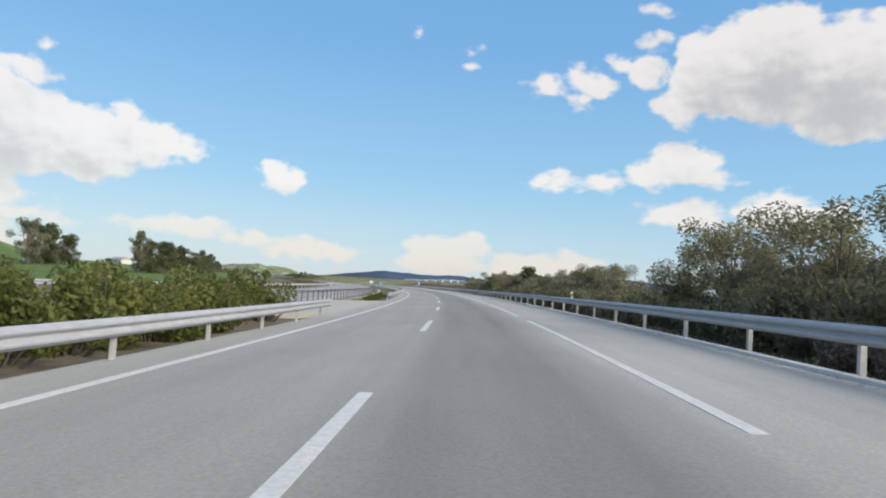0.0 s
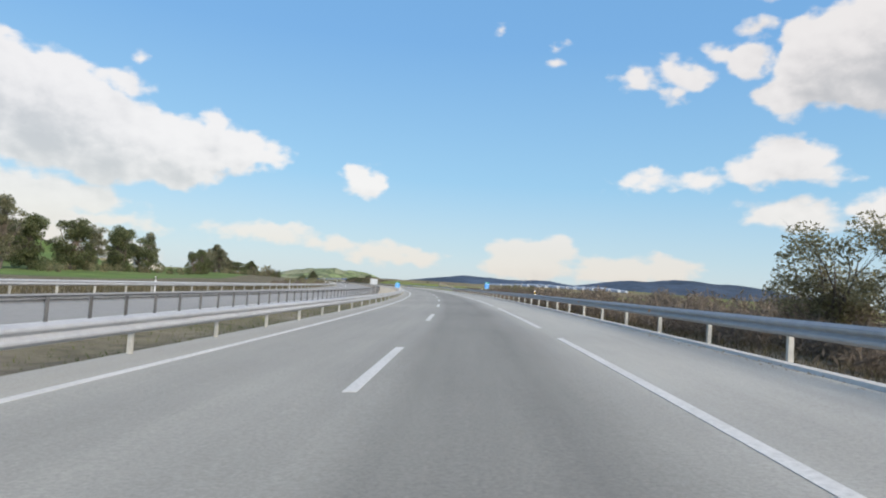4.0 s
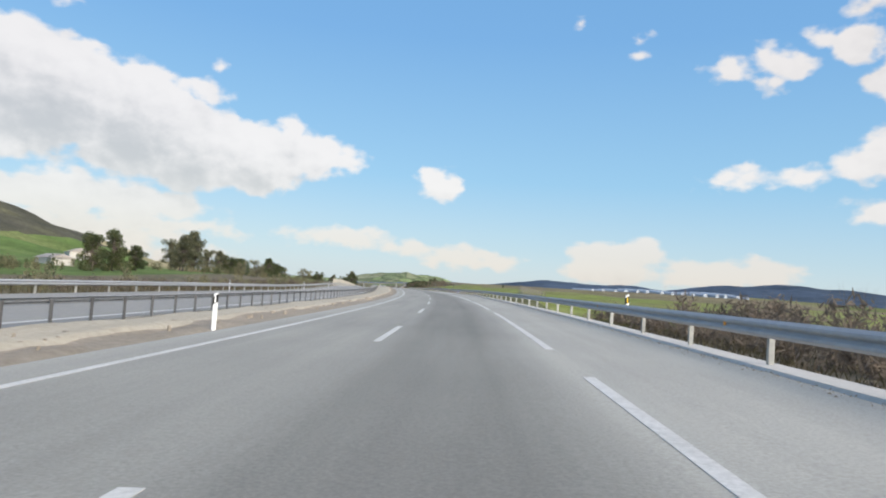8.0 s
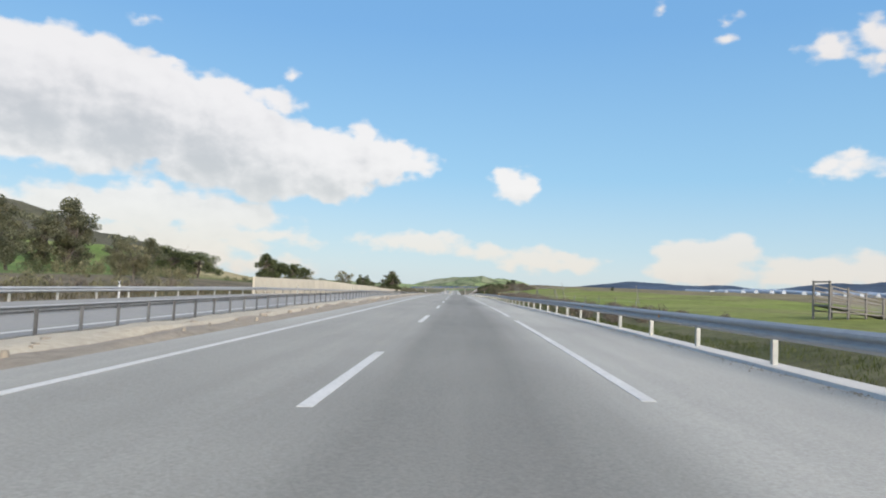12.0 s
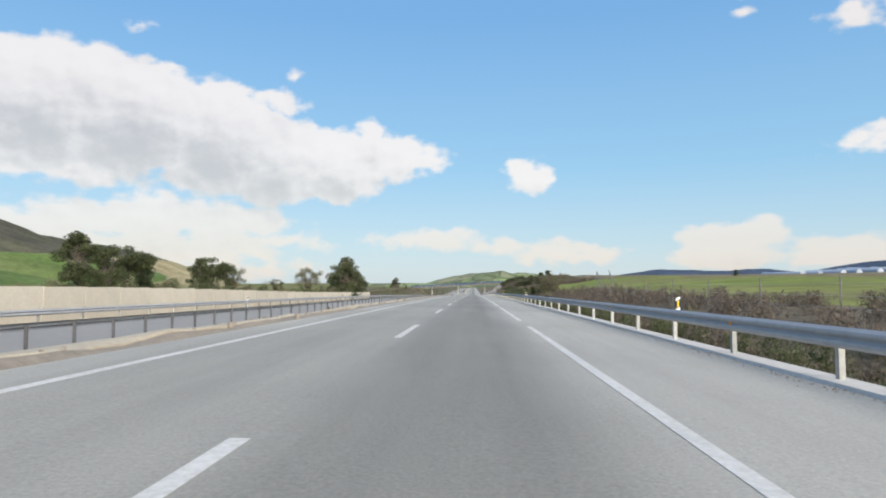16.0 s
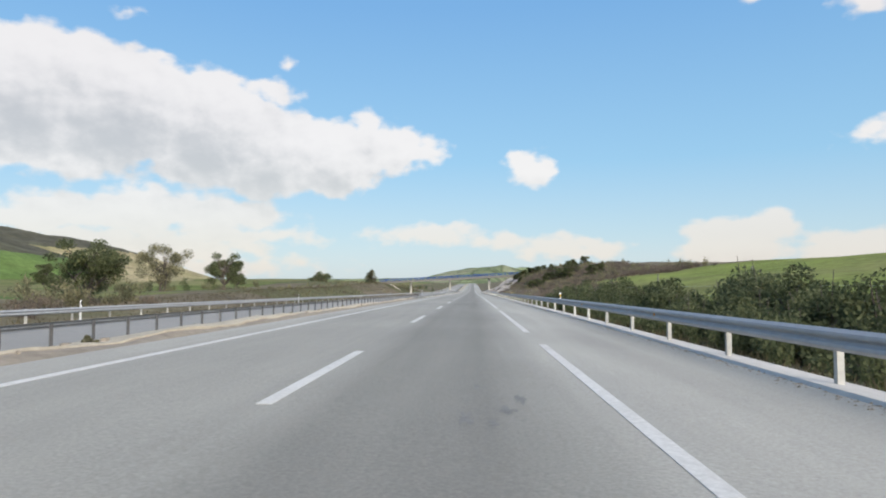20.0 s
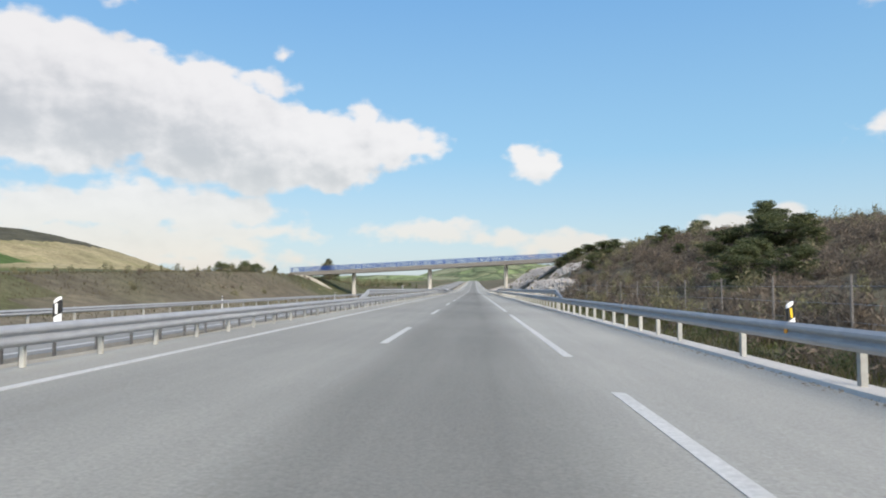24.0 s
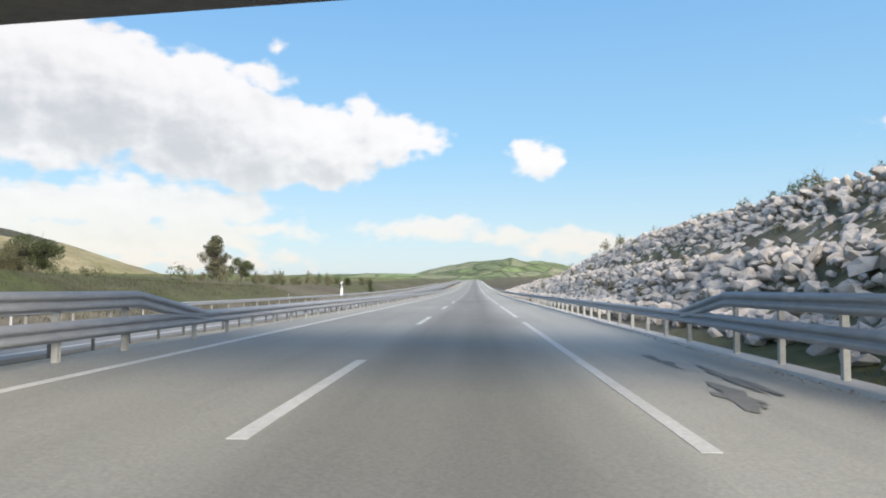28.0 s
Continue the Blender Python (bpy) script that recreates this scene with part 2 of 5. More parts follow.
SOIL = land("verge_soil", ((0.25, 0.215, 0.17), (0.2, 0.175, 0.135), (0.15, 0.14, 0.085)), 0.08)
MEADOW = land("green_field", ((0.135, 0.165, 0.05), (0.19, 0.23, 0.06), (0.19, 0.19, 0.08), (0.235, 0.27, 0.068)), 0.014, 0.6)
HILL_TAN = land("stubble_field", ((0.26, 0.22, 0.13), (0.34, 0.29, 0.18), (0.2, 0.19, 0.09)), 0.01, 0.2)
HILL_GREEN = land("winter_wheat", ((0.085, 0.135, 0.042), (0.11, 0.165, 0.05), (0.15, 0.17, 0.072)), 0.008, 0.2)
SCRUBLAND = land("scrub_land", ((0.125, 0.105, 0.078), (0.165, 0.142, 0.105), (0.12, 0.122, 0.065)), 0.03, 0.9)
PLAIN = land("farm_land", ((0.15, 0.15, 0.06), (0.12, 0.15, 0.045), (0.2, 0.18, 0.1), (0.13, 0.17, 0.04)), 0.006, 0.4)
HILL_DARK = land("hill_scrub", ((0.065, 0.063, 0.05), (0.09, 0.086, 0.065), (0.115, 0.112, 0.07)), 0.02, 0.25)
# grass brightened in its colour to look sunlit
HILL_SUN = land("hill_sunlit_grass", ((0.11, 0.12, 0.055), (0.18, 0.18, 0.08), (0.27, 0.25, 0.12)), 0.015, 0.15)
# scrub and grass; bright stops paint sun between cloud shadows
HILL_MIX = land("hill_sun_patches", ((0.075, 0.078, 0.052), (0.10, 0.10, 0.065), (0.18, 0.185, 0.085), (0.095, 0.10, 0.062), (0.25, 0.25, 0.11)), 0.006, 0.08)
VERGE = land("rough_verge", ((0.085, 0.095, 0.045), (0.125, 0.12, 0.07), (0.10, 0.12, 0.045)), 0.08)
PLOUGH = land("ploughed_field", ((0.15, 0.125, 0.085), (0.19, 0.16, 0.105), (0.16, 0.15, 0.08)), 0.01, 0.4)


def field_patches(name):
    """A far hillside of small fields, each its own green or tan, with dark hedges between them and scattered groves,
    all paled to paint in haze.
    """
    m = bpy.data.materials.new(name)
    m.use_nodes = True
    n, l = m.node_tree.nodes, m.node_tree.links
    b = n["Principled BSDF"]
    co = n.new("ShaderNodeTexCoord").outputs["Object"]
    st = n.new("ShaderNodeMapping")
    st.inputs["Scale"].default_value, st.inputs["Rotation"].default_value = (1.0, 0.45, 1.0), (0, 0, 0.6)
    l.new(co, st.inputs[0])
    cell, edge = n.new("ShaderNodeTexVoronoi"), n.new("ShaderNodeTexVoronoi")
    edge.feature = "DISTANCE_TO_EDGE"
    for v in (cell, edge):
        v.inputs["Scale"].default_value = 0.028
        l.new(st.outputs[0], v.inputs["Vector"])
    one = n.new("ShaderNodeSeparateColor")
    l.new(cell.outputs["Color"], one.inputs[0])
    # field, hedge and grove tones are lightened to carry the distance haze
    c = ramp(n, l, one.outputs[0], ((0.0, (0.15, 0.175, 0.095)), (0.25, (0.22, 0.275, 0.12)), (0.5, (0.17, 0.20, 0.11)), (0.72, (0.27, 0.27, 0.17)), (1.0, (0.24, 0.31, 0.13))))
    hedge = ramp(n, l, edge.outputs["Distance"], ((0.03, (0.58, 0.6, 0.58)), (0.09, (1, 1, 1))))
    c = blend(n, l, 1.0, c, hedge, "MULTIPLY")
    grove = ramp(n, l, noise_tex(n, l, 0.03, 6, 0.7, co), ((0.5, (1, 1, 1)), (0.6, (0.55, 0.58, 0.56))))
    c = blend(n, l, 1.0, c, grove, "MULTIPLY")
    fine = ramp(n, l, noise_tex(n, l, 0.25, 6, 0.7, co), ((0.3, (0.75, 0.75, 0.74)), (0.7, (1.2, 1.2, 1.18))))
    l.new(blend(n, l, 1.0, c, fine, "MULTIPLY"), b.inputs["Base Color"])
    b.inputs["Roughness"].default_value, b.inputs["Specular IOR Level"].default_value = 0.95, 0.1
    return m


HILL_PATCH = field_patches("hill_patchwork")
# the blue of the hazy air is put into the ridges' own colour
HILL_HAZE = land("far_ridge", ((0.05, 0.072, 0.118), (0.062, 0.086, 0.135)), 0.004, 0.02, 0.1)

# ---- building blocks ----
def part(name, bm, material, parent=None, label="", smooth=False):
    me = bpy.data.meshes.new(name)
    bm.to_mesh(me)
    bm.free()
    me.materials.append(material)
    if smooth:
        me.shade_smooth()
    ob = new(name, me)
    ob.parent = parent
    return tagged(ob, label) if label else ob


def raw(name, verts, faces, material, parent=None, label="", smooth=False):
    me = bpy.data.meshes.new(name)
    me.from_pydata(verts, [], faces)
    me.materials.append(material)
    me.update()
    if smooth:
        me.shade_smooth()
    ob = new(name, me)
    ob.parent = parent
    return tagged(ob, label) if label else ob


def share(name, me, parent, m):
    ob = new(name, me)
    ob.parent = parent
    ob.matrix_basis = m
    return ob


def box(bm, x0, x1, y0, y1, z0, z1, bevel=0.0, m=None):
    made = bmesh.ops.create_cube(bm, size=1.0)["verts"]
    for v in made:
        v.co = Vector((x0 + (v.co.x + 0.5) * (x1 - x0), y0 + (v.co.y + 0.5) * (y1 - y0), z0 + (v.co.z + 0.5) * (z1 - z0)))
    if bevel:
        edges = list({e for v in made for e in v.link_edges})
        out = bmesh.ops.bevel(bm, geom=edges, offset=bevel, segments=1, affect="EDGES")
        made = list({v for f in out["faces"] for v in f.verts} | {v for v in made if v.is_valid})
    if m is not None:
        bmesh.ops.transform(bm, matrix=m, verts=made)
    return made


def tube(bm, a, b, r0, r1=None, sides=8):
    a, b = Vector(a), Vector(b)
    d = b - a
    m = Matrix.Translation((a + b) / 2) @ d.to_track_quat("Z", "Y").to_matrix().to_4x4()
    bmesh.ops.create_cone(bm, cap_ends=True, segments=sides, radius1=r0, radius2=r0 if r1 is None else r1, depth=d.length, matrix=m)


def stand(s, u, z=0.0, turn=0.0):
    """The pose of an upright thing at s, u that faces along the road."""
    return Matrix.Translation(place(s, u, z)) @ Matrix.Rotation(along(s)[3] + turn, 4, "Z")


def ribbon(name, s0, s1, profile, material, step=4.0, parent=None, label="", closed=True, lift=None, smooth=False, uv=False):
    """A profile of (u, z) points drawn along the road; closed profiles get end caps."""
    count = max(1, int(math.ceil((s1 - s0) / step)))
    verts, faces, k = [], [], len(profile)
    for i in range(count + 1):
        s = s0 + (s1 - s0) * i / count
        dz = lift(s) if lift else 0.0
        verts += [place(s, u, z + dz) for u, z in profile]
    for i in range(count):
        for j in range(k if closed else k - 1):
            a, b = i * k + j, i * k + (j + 1) % k
            faces.append((a, a + k, b + k, b))
    if closed:
        faces += [tuple(range(k)), tuple(range(len(verts) - k, len(verts)))[::-1]]
    ob = raw(name, verts, faces, material, parent, label, smooth)
    if uv:
        lay = ob.data.uv_layers.new(name="road")
        for lp in ob.data.loops:
            i, j = divmod(lp.vertex_index, k)
            lay.data[lp.index].uv = (profile[j][0], s0 + (s1 - s0) * i / count)
    return ob


def keyed(keys, x):
    if x <= keys[0][0]:
        return keys[0][1]
    for (a, p), (b, q) in zip(keys, keys[1:]):
        if x <= b:
            k = (x - a) / (b - a)
            k = k * k * (3 - 2 * k)
            return p + (q - p) * k
    return keys[-1][1]


# ---- the land ----
# heights beside the road at a row of distances u, for stretches of s
RIGHT_U = (6.6, 8.2, 10.5, 14, 20, 34, 60, 140, 420)
RIGHT_Z = (
    (-200, (-0.12, -0.25, -0.5, -0.4, -0.3, -0.5, -1, -2, -6)),
    (150, (-0.12, -0.25, -0.3, 0.2, 0.5, 0.5, 0, -2, -8)),
    (250, (-0.12, -0.25, -0.3, 0.2, 0.5, 0.4, -1.0, -4, -9)),
    (286, (-0.12, -0.25, -0.35, 0.1, 0.3, -0.2, -2.0, -5, -9)),
    (304, (-0.12, -0.45, -1.3, -2.2, -3.0, -3.8, -4.6, -6, -9)),
    (375, (-0.12, -0.45, -1.2, -1.8, -2.2, -2.6, -3.0, -4, -7)),
    (402, (-0.12, -0.45, -0.7, 0.1, 0.1, -0.8, -2.0, -3.5, -6)),
    (420, (-0.12, -0.4, -0.8, -0.5, -0.6, -1.2, -2.0, -3, -5)),
    (440, (-0.12, -0.35, -0.7, -0.5, -0.3, 0.3, -0.2, -1.2, -3)),
    (490, (-0.12, -0.3, -0.6, -0.3, -0.1, 0.1, 0.3, 0.2, -1)),
    (560, (-0.12, -0.3, -0.5, 0.2, 0.6, 1.0, 1.4, 1.2, 0)),
    (640, (-0.12, -0.3, -0.6, 0.0, 0.6, 1.9, 3.0, 2.6, 2)),
    (740, (-0.12, -0.3, -0.4, 0.2, 0.9, 3.0, 6.0, 5.2, 5)),
    (800, (-0.12, -0.3, -0.1, 0.8, 2.1, 4.8, 8.0, 6.6, 6)),
    (870, (-0.12, -0.3, 0.3, 2.4, 5.4, 8.6, 10.6, 9.0, 9)),
    (960, (-0.12, -0.3, 0.3, 2.8, 6.8, 10.0, 11.5, 13, 15)),
    (1060, (-0.12, -0.3, 0.1, 1.2, 3.0, 5.0, 6, 13, 20)),
    (1300, (-0.12, -0.3, -0.2, 0.2, 0.6, 1.5, 3, 5, 4)),
)
LEFT_U = (4.6, 6.2, 8.4, 20.6, 23, 30, 60, 140, 420)
LEFT_Z = (
    (-200, (-0.12, -0.25, -0.15, -0.2, -0.3, -0.4, -0.5, -0.5, 3)),
    (150, (-0.12, -0.25, -0.1, -0.15, -0.3, -0.5, -1.0, -1, 3)),
    (260, (-0.12, -0.3, -0.3, -0.2, -0.3, -0.4, -0.6, -1, 3)),
    (400, (-0.12, -0.3, -0.5, -0.55, -0.5, -0.3, -0.2, 0, 6)),
    (560, (-0.12, -0.35, -0.85, -0.95, -0.85, -0.4, 1.0, 3, 12)),
    (700, (-0.12, -0.35, -0.85, -0.95, -0.85, -0.1, 0.6, 2, 12)),
    (780, (-0.12, -0.25, -0.8, -0.95, -0.5, 1.4, 1.0, 1, 12)),
    (880, (-0.12, -0.25, -0.8, -0.95, -0.3, 3.6, 4.4, 4, 12)),
    (1000, (-0.12, -0.25, -0.8, -0.95, -0.5, 1.4, 3.4, 4, 12)),
    (1300, (-0.12, -0.2, -0.8, -0.95, -0.5, 0.4, 1.0, 3, 8)),
)


def ground_z(s, u):
    rows, us = (RIGHT_Z, RIGHT_U) if u > 0 else (LEFT_Z, LEFT_U)
    w = abs(u)
    if w <= us[0]:
        return -0.12
    lo = max([r for r in rows if r[0] <= s] or [rows[0]], key=lambda r: r[0])
    hi = min([r for r in rows if r[0] >= s] or [rows[-1]], key=lambda r: r[0])
    k = 0.0 if hi[0] == lo[0] else (s - lo[0]) / (hi[0] - lo[0])
    k = k * k * (3 - 2 * k)
    col = [p + (q - p) * k for p, q in zip(lo[1], hi[1])]
    z = keyed(list(zip(us, col)), w)
    if w > 24:
        z += (noise.noise(Vector((s * 0.012, u * 0.02, 0.3)))) * min(2.0, (w - 24) * 0.03)
    if w > us[0] + 1 and not (-21 < u < -9):
        z += 0.10 * noise.noise(Vector((s * 0.3, u * 0.5, 2.0)))
    return z


SS = [S0 + i * 6 for i in range(int((1320 - S0) / 6))] + [1320 + i * 40 for i in range(33)]
UU = [-3600, -2000, -1100, -700, -420, -300, -200, -140, -100, -80, -60, -48, -38, -30, -26, -23, -21, -20, -15, -10, -9, -8.4, -7.6, -6.9, -6.2, -5.4, -4.6,
      0, 6.6, 7.4, 8.2, 9.2, 10.5, 12, 14, 17, 20, 24, 28, 34, 42, 50, 60, 80, 100, 140, 200, 300, 420, 700, 1100, 2000, 3600]
verts, faces = [], []
for s in SS:
    for u in UU:
        fade = min(1.0, max(0.0, (abs(u) - 500) / 1500))
        z = ground_z(s, u)
        verts.append(place(s, u, z * (1 - fade) - 12 * fade))
k = len(UU)
for i in range(len(SS) - 1):
    for j in range(k - 1):
        a = i * k + j
        faces.append((a, a + 1, a + k + 1, a + k))
ground = raw("ground", verts, faces, SOIL, smooth=True)
tagged(ground, "uneven roadside land with soil, grass and fields", "ground", kind="structure")
for m in (SCRUBLAND, MEADOW, PLAIN, SAND, PLOUGH, VERGE, HILL_GREEN):
    ground.data.materials.append(m)
for poly in ground.data.polygons:
    i, j = divmod(poly.index, k - 1)
    s, u = SS[i], (UU[j] + UU[j + 1]) / 2
    w = abs(u)
    if u < 0:
        slot = 4 if w < 9.2 and (s > 255 or w > 8 and s > 57) else (6 if noise.noise(Vector((s * 0.02, u * 0.05, 1.0))) < 0 else 1) if s > 735 and 23 < w < 60 else 0 if w < 23 else 1 if w < (60 if s < 700 else 40) else 3 if s > 700 or w > 220 else 7
    else:
        # dark scrub land starts right behind the rail, to paint the shadow below it
        slot = 2 if 292 < s < 470 and w > 7.4 else 0 if w < 7 else 1 if w < (14 if 290 < s < 480 else 19 if s < 600 else 30 if s < 650 else 16 if s < 730 else 25 if s < 775 else 60) else 2 if 290 < s < 790 and w < 500 else 3
    if 690 < s < 1000 and 62 < u < 500:
        slot = 5
    if 292 < s < 470 and 6.6 < u < 24:
        slot = 6
    poly.material_index = slot

# ---- the roads ----
road = ribbon("road", S0, 2200, ((-4.6, 0.0), (-3.6, 0.0), (-2, 0.0), (0, 0.0), (2, 0.0), (3.9, 0.0), (6.75, -0.02), (6.75, -0.3), (-4.6, -0.3)), ASPHALT, uv=True)
tagged(road, "grey asphalt motorway carriageway with two lanes and shoulder", "road", kind="structure")


def stripe(name, s0, s1, u, half, label="", step=4.0, z=0.006):
    return ribbon(name, s0, s1, ((u - half, z), (u + half, z), (u + half, 0.001), (u - half, 0.001)), PAINT, step, road, label)


stripe("inner_edge_line", S0, 1800, LEFT_LINE, 0.085, "white painted edge line")
DASH, PERIOD, FIRST = 5.9, 17.0, 1.9
for i in range(-14, 90):
    s = FIRST + i * PERIOD
    stripe("lane_dash", s, s + DASH, 0.0, 0.085, step=3.0)
for i in range(-9, 58):
    s = 54.5 + i * 24.24
    stripe("outer_edge_dash", s, s + (20.0 if not 800 < s < 860 else 24.0), RIGHT_LINE, 0.085)
gutter = ribbon("kerb", -60, 205, ((6.78, -0.03), (6.82, 0.035), (7.02, 0.035), (7.06, -0.25), (6.78, -0.25)), CONCRETE)
ledge = ribbon("kerb", 205, 1500, ((6.78, -0.03), (6.82, 0.03), (7.46, 0.0), (7.56, -0.06), (7.6, -0.35), (6.78, -0.35)), CONCRETE)
tagged(ledge, "pale dusty concrete ledge that carries the guard rail posts", "kerb", kind="structure")
tagged(gutter, "pale concrete edging strip at the foot of the guard rail", "kerb", kind="structure")
crossing = ribbon("pavement", 29.5, 56, ((-9.3, 0.0), (-4.55, -0.006), (-4.55, -0.3), (-9.3, -0.3)), CROSSING)
tagged(crossing, "pale paved crossing through the central strip", "pavement", kind="structure")


def far_side(s):
    return keyed(((-200, 0.05), (300, 0.0), (400, -0.28), (540, -0.7), (2200, -0.7)), s)


road_opposite = ribbon("road_opposite", S0, 2200, ((-20.4, 0.0), (-9.6, 0.0), (-9.6, -0.3), (-20.4, -0.3)), ASPHALT_PALE, lift=far_side)
tagged(road_opposite, "asphalt carriageway of the opposite direction", "road", kind="structure")
for u in (-10.4, -17.7):
    ribbon("edge_line", S0, 1500, ((u - 0.1, 0.005), (u + 0.1, 0.005), (u + 0.1, 0.001), (u - 0.1, 0.001)), PAINT, 6.0, road_opposite, lift=far_side)


# ---- guard rails ----
WAVE = ((0.0, 0.155), (0.028, 0.135), (0.075, 0.105), (0.082, 0.075), (0.075, 0.05), (0.03, 0.018), (0.015, 0.0), (0.03, -0.018), (0.075, -0.05), (0.082, -0.075), (0.075, -0.105), (0.028, -0.135), (0.0, -0.155))


def beam_profile(u, z, side, tall=1.0):
    """The two-waved rail section with its thickness; side: +1 when it faces to the right."""
    front = [(u + side * a, z + b * tall) for a, b in WAVE]
    back = [(u + side * (a - 0.006), z + b * tall) for a, b in reversed(WAVE)]
    return front + back


def guard_rail(label, u, s0, s1, side, gap, top, post_mesh, lift=None, bare=(0, 0), limit=290, steel=None, tall=1.0):
    """A rail on posts along u; side is the way that the rail faces; bare: the stretch where the taller posts of a second rail carry it."""
    rail = new("guard_rail", None)
    tagged(rail, label, "guard rail", "guard rails")
    steel = steel or STEEL
    ribbon("beam", s0, s1, beam_profile(u, top - 0.155 * tall, side, tall), steel, 4.0, rail, lift=lift)
    s, made, rest_v, rest_f = s0 + 0.5, 0, [], []
    while s < s1:
        m = stand(s, u - side * 0.09, (lift(s) if lift else 0.0))
        if bare[0] < s < bare[1]:
            pass
        elif s < 1100 and made < limit:
            share("post", post_mesh, rail, m)
            made += 1
        else:
            b = len(rest_v)
            rest_v += [tuple(m @ v.co) for v in post_mesh.vertices]
            rest_f += [tuple(b + i for i in p.vertices) for p in post_mesh.polygons]
        s += gap(s) if callable(gap) else gap
    if rest_v:
        tagged(raw("post_rest", rest_v, rest_f, post_mesh.materials[0], rail), kind="stuff")
    return rail


def post_shape(name, h, material, w=0.1, d=0.055, depth=0.5, block=True):
    """A rolled channel post with its spacer block."""
    bm = bmesh.new()
    box(bm, -d, d, -w / 2, -w / 2 + 0.012, -depth, h - 0.04, 0.002)
    box(bm, -d, d, w / 2 - 0.012, w / 2, -depth, h - 0.04, 0.002)
    box(bm, -d, -d + 0.012, -w / 2, w / 2, -depth, h - 0.04, 0.002)
    if block:
        box(bm, -0.07, 0.07, -0.04, 0.04, h - 0.26, h - 0.08, 0.006)
    me = bpy.data.meshes.new(name)
    bm.to_mesh(me)
    bm.free()
    me.materials.append(material)
    return me


POST = post_shape("post", 0.78, POST_STEEL, 0.09, 0.05)
POST_LOW = post_shape("post_low", 0.70, POST_STEEL, 0.08, 0.04)
POST_FOOT = post_shape("post_foot", 0.62, POST_STEEL, 0.07, 0.04)
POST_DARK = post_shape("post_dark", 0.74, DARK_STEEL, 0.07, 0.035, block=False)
right_gap = lambda s: 2.0 if 784 < s < 960 else 4.0
guard_rail("galvanised steel two-waved guard rail on the outer shoulder", 7.1, -30, 1500, -1, right_gap, 0.78, POST, bare=(811, 913))
guard_rail("galvanised steel guard rail beside the inner lane", -4.35, -30, 28, 1, 4.0, 0.68, POST_LOW)
guard_rail("galvanised steel guard rail beside the inner lane", -4.35, 57, 263, 1, 4.0, 0.68, POST_LOW)
guard_rail("galvanised steel guard rail beside the inner lane", -4.35, 722, 1500, 1, 2.0, 0.62, POST_FOOT, bare=(809, 911))


def median_lift(s):
    return keyed(((-200, 0.1), (120, 0.12), (310, 0.03), (350, -0.04), (400, -0.26), (480, -0.44), (560, -0.6), (2200, -0.6)), s)


guard_rail("dark steel guard rail of the opposite carriageway, seen from behind", -9.2, 26, 1400, -1, 2.0, 0.74, POST_DARK, lift=median_lift, steel=BACK_STEEL, tall=0.62)
guard_rail("galvanised steel guard rail on the far shoulder", -20.7, -30, 1300, 1, 4.0, 0.72, POST, lift=far_side)


def upper_rail(u, side, s0, s1, top):
    """The second rail over the first one beside the bridge piers, with its ends bent down to the lower rail."""
    rail = new("guard_rail", None)
    tagged(rail, "raised second guard rail beside the bridge piers", "guard rail", "guard rails")

    def lift(s):
        return -0.46 * (1 - min(1.0, max(0.0, (s - s0) / 3.2))) - 0.46 * (1 - min(1.0, max(0.0, (s1 - s) / 3.2)))

    ribbon("beam", s0, s1, beam_profile(u, top - 0.155, side), STEEL, 1.6, rail, lift=lift)
    tall = post_shape("tall_post", top, POST_STEEL, 0.09, 0.05, depth=0.4)
    s = s0 + 3.5
    while s < s1 - 3:
        share("post", tall, rail, stand(s, u - side * 0.09))
        s += 2.0
    return rail


upper_rail(7.1, -1, 808, 915, 1.26)
upper_rail(-4.35, 1, 806, 913, 1.08)


# ---- sky: a far backdrop that holds the clouds ahead ----
# each patch of cloud: azimuth, elevation and half its width and height, in degrees
GREAT_CLOUD = ((-33.9, 13.5, 6.7, 4.4), (-27.5, 13.0, 7.5, 4.7), (-21.2, 11.8, 6.5, 4.6), (-16.8, 10.2, 5.8, 3.9), (-11.7, 9.9, 5.1, 3.2), (-7.0, 10.6, 3.9, 2.1), (-4.0, 10.7, 2.1, 1.1),
               (-8.9, 12.3, 1.5, 1.5), (-30.6, 16.1, 4.3, 2.2), (-40.6, 12.1, 6.2, 4.5), (-16.2, 14.8, 2.3, 1.2), (-31.6, 9.7, 7.6, 2.3), (-20.5, 8.6, 7.0, 1.7))
LOW_BANKS = ((-25.3, 5.4, 5.6, 1.6), (-20.3, 5.2, 4.8, 1.3), (-31.1, 5.1, 5.2, 1.3), (-36.3, 4.7, 3.9, 0.8), (-30.3, 2.7, 7.4, 1.2), (-24.5, 2.7, 7.4, 1.25), (-18.1, 3.5, 6.2, 0.75), (-22.4, 1.3, 8.8, 0.65), (-37.6, 2.5, 4.8, 1.2))
STREAK = ((-3.4, 3.8, 4.2, 0.9), (-5.1, 3.6, 2.4, 0.5), (2.5, 3.2, 3.3, 0.7), (7.0, 2.7, 3.9, 0.9), (9.7, 2.3, 2.3, 0.75), (4.7, 9.1, 2.1, 1.5), (3.7, 9.7, 1.1, 1.0), (6.0, 9.4, 1.2, 1.1))
CLUMPS = ((20.3, 2.9, 3.6, 1.7), (22.3, 3.6, 2.3, 1.3), (18.3, 2.6, 2.1, 1.25), (27.2, 2.3, 2.7, 1.1), (26.1, 2.8, 1.5, 0.85), (29.8, 2.3, 1.9, 1.2), (31.9, 2.5, 2.3, 1.2))
